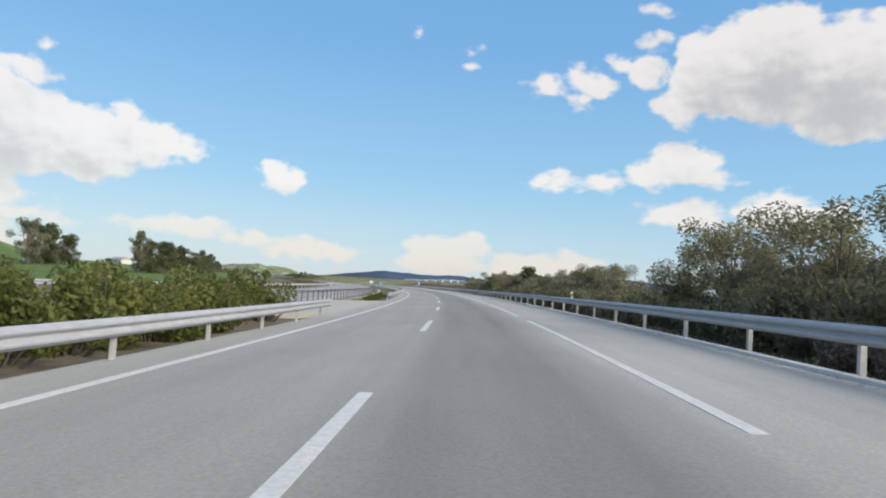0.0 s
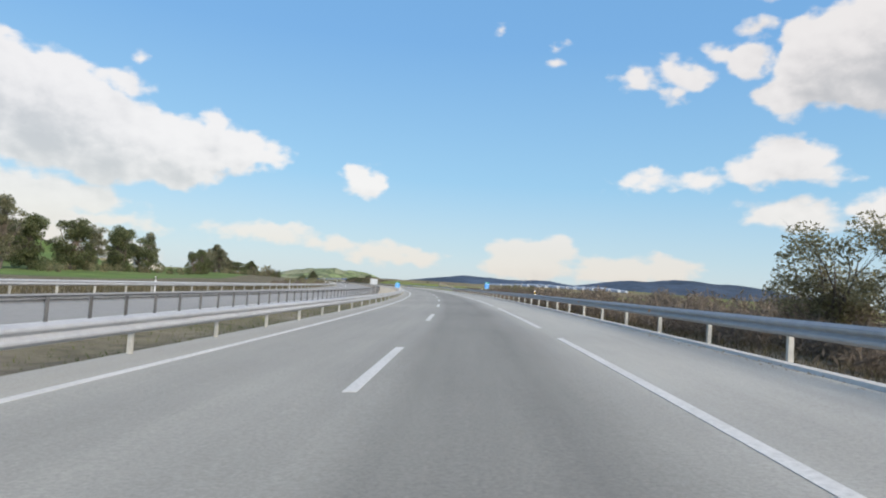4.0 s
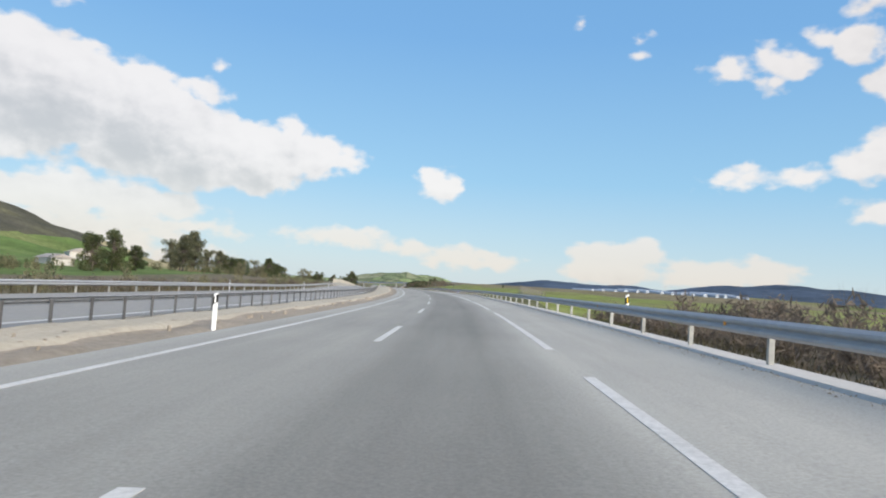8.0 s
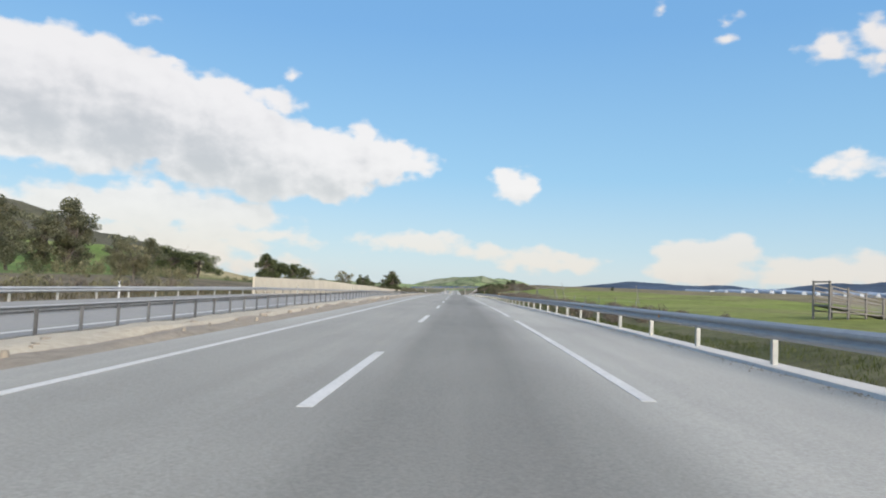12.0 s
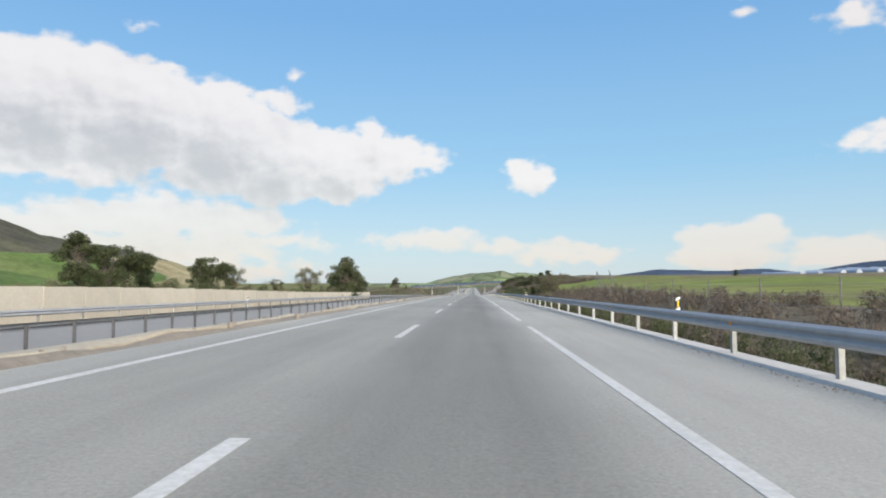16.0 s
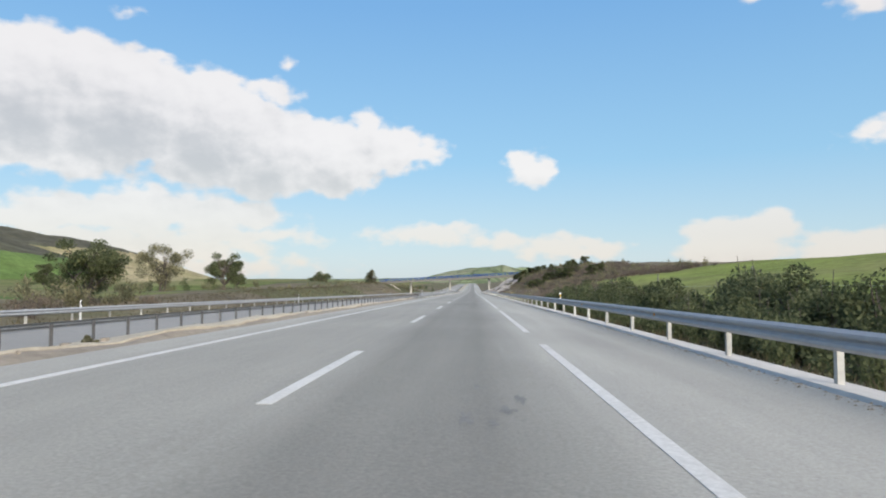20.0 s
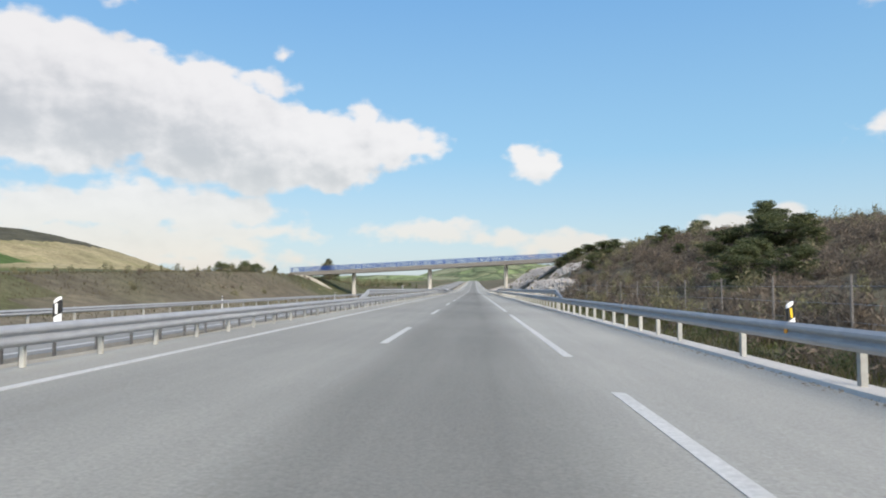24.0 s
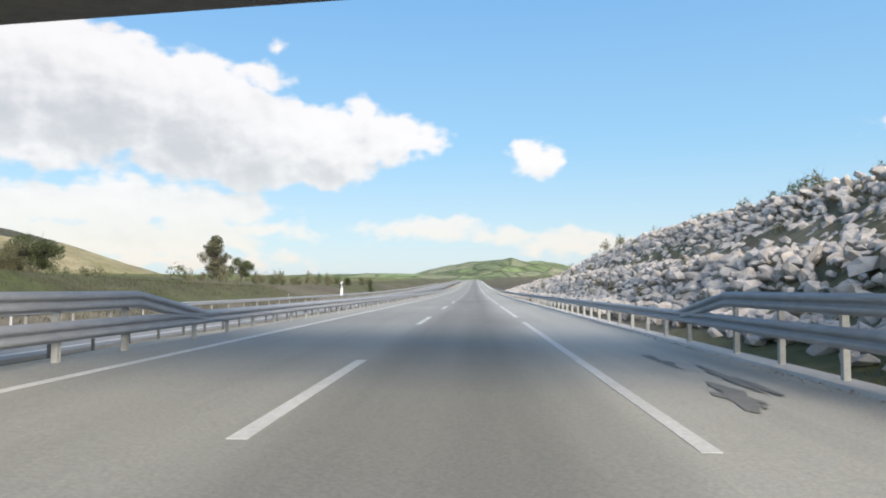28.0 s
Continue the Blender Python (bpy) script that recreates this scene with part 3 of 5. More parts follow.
EAST_CLOUD = ((43.8, 19.6, 3.8, 3.9), (48.8, 19.8, 6.0, 4.8), (53.8, 18.2, 6.2, 5.0), (38.7, 22.4, 1.6, 0.9), (38.3, 19.9, 2.1, 1.7), (41.2, 17.1, 2.8, 1.9), (33.4, 19.0, 2.4, 1.1), (31.9, 20.2, 2.1, 0.7),
              (29.0, 19.1, 1.9, 0.9), (32.5, 17.5, 1.2, 0.95), (39.3, 25.0, 1.4, 0.65), (36.0, 20.6, 1.4, 0.7), (59.1, 18.2, 5.8, 4.8))
EAST_LOW = ((41.6, 12.0, 3.5, 2.1), (43.8, 10.9, 2.3, 1.1), (39.0, 11.4, 2.8, 1.6), (34.8, 10.4, 2.3, 0.9), (30.8, 10.4, 2.7, 1.0), (28.9, 10.0, 2.0, 0.6), (41.8, 7.6, 3.8, 1.1), (49.0, 7.9, 2.8, 1.5), (51.8, 7.2, 3.2, 1.2))
# thin torn shreds
WISPS = ((-26.6, 19.6, 1.8, 0.8), (-14.8, 17.1, 1.0, 0.8), (21.7, 21.9, 1.4, 0.9), (21.7, 20.4, 1.6, 0.7), (16.6, 22.8, 1.4, 0.8))
DOME_R = 4400.0


def cloud_field():
    """A node group: from (azimuth, elevation, 0) in degrees to how many degrees inside a cloud that way lies."""
    g = bpy.data.node_groups.new("cloud_field", "ShaderNodeTree")
    g.interface.new_socket("Way", in_out="INPUT", socket_type="NodeSocketVector")
    g.interface.new_socket("Depth", in_out="OUTPUT", socket_type="NodeSocketFloat")
    n, l = g.nodes, g.links
    gi, go = n.new("NodeGroupInput"), n.new("NodeGroupOutput")
    last = None
    thick = GREAT_CLOUD + LOW_BANKS + STREAK + CLUMPS + EAST_CLOUD + EAST_LOW
    for a, e, ra, re, full in [c + (1.0 if c[1] > 8 else 1.25,) for c in thick] + [w + (0.5,) for w in WISPS]:
        sub = n.new("ShaderNodeVectorMath")
        sub.operation = "SUBTRACT"
        l.new(gi.outputs[0], sub.inputs[0])
        sub.inputs[1].default_value = (a, e, 0)
        mul = n.new("ShaderNodeVectorMath")
        mul.operation = "MULTIPLY"
        l.new(sub.outputs[0], mul.inputs[0])
        mul.inputs[1].default_value = (1 / ra, 1 / re, 0)
        ln = n.new("ShaderNodeVectorMath")
        ln.operation = "LENGTH"
        l.new(mul.outputs[0], ln.inputs[0])
        inv = n.new("ShaderNodeMath")
        inv.operation = "SUBTRACT"
        inv.inputs[0].default_value = full
        l.new(ln.outputs["Value"], inv.inputs[1])
        deg = n.new("ShaderNodeMath")
        deg.operation = "MULTIPLY"
        l.new(inv.outputs[0], deg.inputs[0])
        deg.inputs[1].default_value = min(ra, re)
        if last is None:
            last = deg.outputs[0]
        else:
            mx = n.new("ShaderNodeMath")
            mx.operation = "SMOOTH_MAX"
            mx.inputs[2].default_value = 0.4
            l.new(last, mx.inputs[0])
            l.new(deg.outputs[0], mx.inputs[1])
            last = mx.outputs[0]
    l.new(last, go.inputs[0])
    return g


def math_node(n, l, op, a, b=0.0, c=0.0, clamp=False):
    m = n.new("ShaderNodeMath")
    m.operation, m.use_clamp = op, clamp
    for sock, v in zip(m.inputs, (a, b, c)):
        if isinstance(v, (int, float)):
            sock.default_value = v
        else:
            l.new(v, sock)
    return m.outputs[0]


def cloud_material():
    m = bpy.data.materials.new("clouds")
    m.use_nodes = True
    n, l = m.node_tree.nodes, m.node_tree.links
    n.clear()
    field = cloud_field()
    co = n.new("ShaderNodeTexCoord").outputs["Object"]
    xyz = n.new("ShaderNodeSeparateXYZ")
    l.new(co, xyz.inputs[0])
    az = math_node(n, l, "MULTIPLY", math_node(n, l, "ARCTAN2", xyz.outputs[0], xyz.outputs[1]), 57.2958)
    el = math_node(n, l, "MULTIPLY", math_node(n, l, "ARCSINE", math_node(n, l, "DIVIDE", xyz.outputs[2], DOME_R)), 57.2958)

    def depth(shift, strength):
        way = n.new("ShaderNodeCombineXYZ")
        l.new(az, way.inputs[0])
        l.new(math_node(n, l, "ADD", el, shift), way.inputs[1])
        warp = n.new("ShaderNodeTexNoise")
        warp.inputs["Scale"].default_value, warp.inputs["Detail"].default_value, warp.inputs["Roughness"].default_value = 0.45, 3.0, 0.45
        l.new(way.outputs[0], warp.inputs["Vector"])
        off = n.new("ShaderNodeVectorMath")
        off.operation = "SUBTRACT"
        l.new(warp.outputs["Color"], off.inputs[0])
        off.inputs[1].default_value = (0.5, 0.5, 0.5)
        mul = n.new("ShaderNodeVectorMath")
        mul.operation = "MULTIPLY"
        l.new(off.outputs[0], mul.inputs[0])
        mul.inputs[1].default_value = (2.9, 1.7, 0)
        add = n.new("ShaderNodeVectorMath")
        l.new(way.outputs[0], add.inputs[0])
        l.new(mul.outputs[0], add.inputs[1])
        g = n.new("ShaderNodeGroup")
        g.node_tree = field
        l.new(add.outputs[0], g.inputs[0])
        fine = n.new("ShaderNodeTexNoise")
        fine.inputs["Scale"].default_value, fine.inputs["Detail"].default_value, fine.inputs["Roughness"].default_value = 0.5, 4.0, 0.45
        st = n.new("ShaderNodeMapping")
        st.inputs["Scale"].default_value = (1.0, 1.7, 1.0)
        l.new(way.outputs[0], st.inputs[0])
        l.new(st.outputs[0], fine.inputs["Vector"])
        puff = math_node(n, l, "MULTIPLY", math_node(n, l, "SUBTRACT", fine.outputs["Fac"], 0.5), strength)
        return math_node(n, l, "ADD", g.outputs[0], puff)

    def billow(da, de):
        way = n.new("ShaderNodeCombineXYZ")
        l.new(math_node(n, l, "ADD", az, da), way.inputs[0])
        l.new(math_node(n, l, "MULTIPLY", math_node(n, l, "ADD", el, de), 1.3), way.inputs[1])
        return noise_tex(n, l, 0.55, 5, 0.52, way.outputs[0])

    here, above = depth(0.0, 2.1), depth(2.4, 0.0)
    mask = n.new("ShaderNodeMapRange")
    mask.interpolation_type = "SMOOTHSTEP"
    l.new(here, mask.inputs[0])
    mask.inputs[1].default_value, mask.inputs[2].default_value = -0.15, 0.62
    shade = n.new("ShaderNodeMapRange")
    shade.interpolation_type = "SMOOTHSTEP"
    # billows catch the light on their upper right
    swell = math_node(n, l, "MULTIPLY", math_node(n, l, "SUBTRACT", billow(0.45, 0.55), billow(0.0, 0.0)), 3.6)
    l.new(math_node(n, l, "ADD", above, swell), shade.inputs[0])
    shade.inputs[1].default_value, shade.inputs[2].default_value = -1.2, 4.6
    col = ramp(n, l, shade.outputs[0], ((0.0, (0.79, 0.74, 0.695)), (0.4, (0.70, 0.655, 0.618)), (1.0, (0.47, 0.45, 0.432))))
    # the clear sky: pale over the horizon, deeper blue towards the zenith
    up = n.new("ShaderNodeMapRange")
    l.new(el, up.inputs[0])
    up.inputs[1].default_value, up.inputs[2].default_value = 0.0, 60.0
    blue = ramp(n, l, up.outputs[0], ((0.0, (0.52, 0.60, 0.64)), (0.06, (0.40, 0.55, 0.65)), (0.16, (0.25, 0.475, 0.675)), (0.36, (0.155, 0.36, 0.645)), (1.0, (0.085, 0.24, 0.53))))
    emit, clear, mix = n.new("ShaderNodeEmission"), n.new("ShaderNodeBsdfTransparent"), n.new("ShaderNodeMixShader")
    # low clouds are thinner, dulled and reddened by the haze
    haze = n.new("ShaderNodeMapRange")
    haze.interpolation_type = "SMOOTHSTEP"
    l.new(el, haze.inputs[0])
    haze.inputs[1].default_value, haze.inputs[2].default_value = 9.0, 3.0
    col = blend(n, l, math_node(n, l, "MULTIPLY", haze.outputs[0], 0.7), col, (0.635, 0.572, 0.534))
    thick = math_node(n, l, "SUBTRACT", 0.97, math_node(n, l, "MULTIPLY", haze.outputs[0], 0.1))
    l.new(blend(n, l, math_node(n, l, "MULTIPLY", mask.outputs[0], thick), blue, col), emit.inputs[0])
    emit.inputs[1].default_value = 0.62
    mix.inputs[0].default_value = 0.9
    l.new(clear.outputs[0], mix.inputs[1])
    l.new(emit.outputs[0], mix.inputs[2])
    out = n.new("ShaderNodeOutputMaterial")
    l.new(mix.outputs[0], out.inputs[0])
    return m


bm = bmesh.new()
bmesh.ops.create_uvsphere(bm, u_segments=96, v_segments=48, radius=DOME_R)
bmesh.ops.delete(bm, geom=[v for v in bm.verts if v.co.z < -500 or v.co.z > 0.72 * DOME_R or abs(math.atan2(v.co.x, v.co.y)) > radians(88)], context="VERTS")
backdrop = part("backdrop", bm, cloud_material(), smooth=True)
backdrop.matrix_world = Matrix.Translation(place(450, 0, 0)) @ Matrix.Rotation(along(700)[3], 4, "Z")
tagged(backdrop, "blue sky with white fair-weather clouds", "sky", kind="structure")


# ---- hills ----
def hill(name, label, s, u, long, wide, high, turn, material, seed, sharp=1.6, rough=0.12, n=56, flanks=(), pick=None):
    """A hill with an uneven ridge; long runs along the road, wide across it, before the turn. flanks: more covers, of which pick chooses by height and by how far along."""
    x0, y0, z0 = place(min(s, S1 - 2), u)
    h = along(700)[3]
    dy = max(0.0, s - (S1 - 2))
    x0, y0 = x0 - math.sin(h) * dy, y0 + math.cos(h) * dy
    m = Matrix.Translation((x0, y0, z0 - 10)) @ Matrix.Rotation(h + radians(turn), 4, "Z")
    v, f = [], []
    for i in range(n + 1):
        for j in range(n + 1):
            a, b = 2 * i / n - 1, 2 * j / n - 1
            r = min(1.0, math.hypot(a, b))
            k = (0.5 + 0.5 * math.cos(math.pi * r)) ** (1 / sharp)
            p = Vector((a * 2.4 + seed, b * 2.4, seed * 0.7))
            k *= 1 + rough * 4 * (noise.fractal(p, 0.9, 2.1, 5) * 0.4) * (1 - r * r)
            v.append(tuple(m @ Vector((a * wide, b * long, max(0.0, k) * (high + 10) + 0.6 * noise.noise(p * 9)))))
    for i in range(n):
        for j in range(n):
            q = i * (n + 1) + j
            f.append((q, q + n + 1, q + n + 2, q + 1))
    ob = raw(name, v, f, material, smooth=True)
    for m in flanks:
        ob.data.materials.append(m)
    if flanks:
        for poly in ob.data.polygons:
            wave = 0.12 * noise.noise(Vector((poly.center.x * 0.006, poly.center.y * 0.006, seed)))
            poly.material_index = pick((poly.center.z - z0) / high + wave, poly.index % n / n + wave)
    return tagged(ob, label, "hill", kind="structure")


hill("hill_scrub", "dark scrub-covered hill above green fields", 1126, -652, 484, 412, 97, -9, HILL_DARK, 1.3, n=120, flanks=(HILL_GREEN, HILL_TAN), pick=lambda k, j: 0 if k > 0.34 else 1 if j < 0.84 else 2)
hill("hill_green", "gentle green wheat slope below the scrub hill", 800, -420, 420, 260, 30, 0, HILL_GREEN, 6.1)
hill("hill_tan", "pale stubble slope behind the roadside trees", 1262, -330, 273, 130, 15, 14, HILL_TAN, 9.2)
hill("hill_sunlit", "sunlit grassy hill behind the trees", 1773, -560, 458, 130, 16, 35, HILL_SUN, 4.1, rough=0.2)
hill("hill_patchwork", "hill with a patchwork of fields and groves", 2350, 80, 600, 230, 41, -12, HILL_PATCH, 2.2, rough=0.17)
hill("hill_low", "low green hill at the end of the road", 1900, -160, 300, 420, 8, 0, HILL_PATCH, 7.7)
hill("far_ridge", "distant mountain ridge with the blue of haze in its colour", 2900, 1750, 900, 900, 92, 25, HILL_HAZE, 3.4)
hill("far_ridge", "distant mountain ridge with the blue of haze in its colour", 3100, 900, 700, 700, 62, 10, HILL_HAZE, 5.4)
hill("hill_left", "dark scrub-covered hill on the horizon", 1854, -1025, 723, 603, 123, 21, HILL_DARK, 8.8, n=120, flanks=(HILL_MIX, HILL_TAN), pick=lambda k, j: 1 if j > 0.52 else 0 if k > 0.48 else 2)


# ---- the overpass ----
def deck_z(u):
    return 5.42 + 0.05 * u


def overpass(s0, s1):
    top = new("overpass", None)
    base = place((s0 + s1) / 2, 0)
    top.matrix_world = Matrix.Translation(base) @ Matrix.Rotation(along(s0)[3], 4, "Z")
    tagged(top, "concrete road overpass with blue steel railings on round piers", "bridge")
    half = (s1 - s0) / 2
    left, right = -34.5, 21.5
    bm = bmesh.new()
    prof = ((-half, 0.06), (-half, 0.62), (half, 0.62), (half, 0.06), (half - 1.0, 0.0), (-half + 1.0, 0.0))
    rows = [[bm.verts.new((u, y, deck_z(u) + z)) for y, z in prof] for u in (left, -20, -6, 8, right)]
    for a, b in zip(rows, rows[1:]):
        for i in range(6):
            bm.faces.new((a[i], b[i], b[(i + 1) % 6], a[(i + 1) % 6]))
    bm.faces.new(rows[0]), bm.faces.new(rows[-1][::-1])
    bmesh.ops.recalc_face_normals(bm, faces=bm.faces[:])
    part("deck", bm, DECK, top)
    for y in (-half + 0.2, half - 0.2):
        for u in np.linspace(left, right, 8)[:-1]:
            bm = bmesh.new()
            w = (right - left) / 7
            a, b = u, u + w - 0.012
            vs = [bm.verts.new((x, yy, deck_z(x) + z)) for x in (a, b) for yy, z in ((y - 0.22, 0.60), (y + 0.22, 0.60), (y + 0.22, 0.82), (y - 0.22, 0.82))]
            for q in ((0, 1, 2, 3), (4, 7, 6, 5), (0, 4, 5, 1), (1, 5, 6, 2), (2, 6, 7, 3), (3, 7, 4, 0)):
                bm.faces.new([vs[i] for i in q])
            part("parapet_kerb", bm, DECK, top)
        railing = part("railing", rail_bar(left, right, y, 1.7, 0.06), BLUE_PAINT, top, "blue painted steel railing")
        for z in (1.45, 1.2, 0.96):
            part("lower_rail", rail_bar(left, right, y, z, 0.045), BLUE_PAINT, railing)
        u = left + 0.4
        while u < right:
            bm = bmesh.new()
            box(bm, u - 0.08, u + 0.08, y - 0.07, y + 0.05, deck_z(u) + 0.8, deck_z(u) + 1.72, 0.01)
            part("railing_post", bm, BLUE_PAINT, railing)
            u += 2.32
    for u in (-22.3, -6.9, 8.4):
        bm = bmesh.new()
        tube(bm, (u, 0, -1.2), (u, 0, deck_z(u) + 0.02), 0.4, 0.4, 20)
        part("pier", bm, CONCRETE, top, "round concrete pier", smooth=False)
    for u, w in ((left, -1), (right, 1)):
        bm = bmesh.new()
        box(bm, min(u - w * 1.2, u + w * 1.6), max(u - w * 1.2, u + w * 1.6), -half, half, deck_z(u) - 1.6, deck_z(u) + 0.05, 0.03)
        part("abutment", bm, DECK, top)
    return top


def rail_bar(left, right, y, z, r):
    bm = bmesh.new()
    tube(bm, (left, y, deck_z(left) + z), (right, y, deck_z(right) + z), r, r, 8)
    return bm


overpass(900.4, 907.4)


# ---- the noise wall ----
def noise_wall(s0, s1, u):
    wall = new("noise_wall", None)
    tagged(wall, "long noise wall of pale beige concrete panels beside the opposite carriageway", "wall", kind="structure")
    panel, post = bmesh.new(), bmesh.new()
    box(panel, -0.07, 0.07, -1.99, 1.99, -2.6, 0.0, 0.012)
    box(post, -0.10, 0.10, -0.055, 0.055, -2.6, 0.01, 0.008)
    made = []
    for name, bm in (("panel", panel), ("wall_post", post)):
        me = bpy.data.meshes.new(name)
        bm.to_mesh(me)
        bm.free()
        me.materials.append(WALL)
        made.append(me)
    s = s0
    while s < s1:
        z = keyed(((463, 1.4), (500, 1.55), (546, 1.22), (620, 0.75), (664, 0.78)), s)
        share("panel", made[0], wall, stand(s + 2.05, u, z))
        share("wall_post", made[1], wall, stand(s, u, z))
        s += 4.1
    return wall


noise_wall(463, 664, -22.3)


# ---- plants ----
def leaf_cloud(rng, blobs, count, size, flat=0.6, droop=0.0):
    """Many small leaves in clumps. blobs: (centre, radii)."""
    v, f = [], []
    vol = np.array([b[1][0] * b[1][1] * b[1][2] for b in blobs]) ** 0.67
    share_of = (vol / vol.sum() * count).astype(int) + 1
    for (c, r), k in zip(blobs, share_of):
        d = rng.normal(size=(k, 3))
        d *= np.minimum(1.0, 1.75 / np.linalg.norm(d, axis=1))[:, None]
        p = np.array(c) + d * np.array(r) * 0.55
        d /= np.linalg.norm(d, axis=1)[:, None]
        a = rng.normal(size=(k, 3))
        a[:, 2] -= droop
        a /= np.linalg.norm(a, axis=1)[:, None]
        b = np.cross(a, d + rng.normal(size=(k, 3)) * 0.7)
        b /= np.linalg.norm(b, axis=1)[:, None] + 1e-9
        s = size * rng.uniform(0.6, 1.3, (k, 1))
        i0 = len(v)
        quad = np.stack([p - a * s, p + b * s * flat, p + a * s, p - b * s * flat], 1).reshape(-1, 3)
        v += quad.tolist()
        f += [(i0 + 4 * i, i0 + 4 * i + 1, i0 + 4 * i + 2, i0 + 4 * i + 3) for i in range(k)]
    return v, f


def limbs(rng, bm, base, tip, r0, blobs, twigs=0):
    """A crooked tapered trunk with limbs out to the clumps."""
    pts = [Vector(base)]
    for i in range(1, 5):
        k = i / 4
        pts.append(Vector(base).lerp(Vector(tip), k) + Vector(rng.uniform(-1, 1, 3)) * r0 * 1.6 * (1 if i < 4 else 0))
    for i in range(4):
        tube(bm, pts[i], pts[i + 1], r0 * (1 - 0.2 * i), r0 * (0.8 - 0.2 * i), 8)
    for c, r in blobs:
        start = pts[1 + int(rng.integers(0, 3))]
        mid = start.lerp(Vector(c), 0.55) + Vector(rng.uniform(-0.3, 0.3, 3))
        tube(bm, start, mid, r0 * 0.42, r0 * 0.26, 6)
        tube(bm, mid, c, r0 * 0.26, r0 * 0.08, 6)
        for _ in range(twigs):
            e = Vector(c) + Vector(rng.normal(size=3)) * max(r) * 0.8
            tube(bm, mid, e, r0 * 0.12, r0 * 0.03, 4)


def make_tree(kind, seed):
    rng = np.random.default_rng(seed)
    top = new("tree", None)
    bm = bmesh.new()
    if kind == "tall":  # eucalyptus, 10 m, airy and uneven, leaves hanging low
        blobs = []
        for i in range(46):
            z = rng.uniform(1.6, 9.7)
            w = 3.0 * math.sqrt(max(0.04, 1 - ((z - 5.6) / 4.7) ** 2)) * (0.75 + 0.35 * math.sin(z * 2.3 + seed))
            a = rng.uniform(0, 6.28)
            q = rng.uniform(0.15, 1.0) * w
            r = rng.uniform(0.4, 1.0)
            blobs.append(((math.cos(a) * q, math.sin(a) * q, z), (r, r, r * rng.uniform(0.7, 1.2))))
        limbs(rng, bm, (0, 0, -0.4), (0.3, 0.2, 7.6), 0.22, blobs, 1)
        leaf, leaves = LEAF, leaf_cloud(rng, blobs, 7500, 0.15, 0.45, 0.6)
    elif kind == "round":  # broad tree, 7 m, uneven crown on a bare stem
        blobs = []
        for i in range(38):
            a, q = rng.uniform(0, 6.28), rng.uniform(0.1, 1) ** 0.6 * 2.9
            z = 4.4 + rng.uniform(-2.2, 1.6) - 0.1 * q * q
            r = rng.uniform(0.6, 1.15)
            blobs.append(((math.cos(a) * q, math.sin(a) * q, z), (r, r, r * 0.7)))
        limbs(rng, bm, (0, 0, -0.4), (0.2, -0.1, 5.0), 0.22, blobs, 1)
        leaf, leaves = LEAF_DARK, leaf_cloud(rng, blobs, 9500, 0.125, 0.5, 0.2)
    elif kind == "full":  # wide tree in leaf down to the ground, 8 m
        blobs = []
        for i in range(60):
            z = rng.uniform(0.5, 7.7)
            w = 2.8 * math.sqrt(max(0.05, 1 - ((z - 3.2) / 4.8) ** 2)) * (0.8 + 0.25 * math.sin(z * 1.9 + seed * 2))
            a, q = rng.uniform(0, 6.28), rng.uniform(0.25, 1) * w
            r = rng.uniform(0.35, 1.0)
            blobs.append(((math.cos(a) * q, math.sin(a) * q, z), (r, r, r * 0.9)))
        limbs(rng, bm, (0, 0, -0.4), (0.1, 0.2, 6.2), 0.22, blobs)
        leaf, leaves = LEAF_DARK, leaf_cloud(rng, blobs, 9000, 0.145, 0.5, 0.4)
    elif kind == "thin":  # half-bare young tree, 6 m, leafy tips on many upright stems
        blobs = []
        for i in range(26):
            z = rng.uniform(1.4, 5.6)
            a, q = rng.uniform(0, 6.28), rng.uniform(0.2, 1) * (1.2 + 0.28 * z)
            r = rng.uniform(0.4, 0.85)
            blobs.append(((math.cos(a) * q, math.sin(a) * q, z), (r, r, r * 1.1)))
        for i in range(3):
            limbs(rng, bm, (0.15 * i, 0.1 * i, -0.4), tuple(rng.uniform(-0.9, 0.9, 2)) + (4.4,), 0.085, blobs[i::3], 3)
        leaf, leaves = LEAF_OLIVE, leaf_cloud(rng, blobs, 6800, 0.10, 0.4, 0.3)
    else:  # cypress, 5 m
        blobs = [((rng.uniform(-0.15, 0.15), rng.uniform(-0.15, 0.15), 0.6 + 0.42 * i), (0.9 * (1 - i / 11.5) + 0.12,) * 2 + (0.5,)) for i in range(11)]
        limbs(rng, bm, (0, 0, -0.4), (0, 0, 4.2), 0.14, blobs[::4])
        leaf, leaves = LEAF_DARK, leaf_cloud(rng, blobs, 2600, 0.1, 0.5, -0.8)
    part("trunk", bm, BARK, top)
    raw("crown", *leaves, leaf, top)
    return top


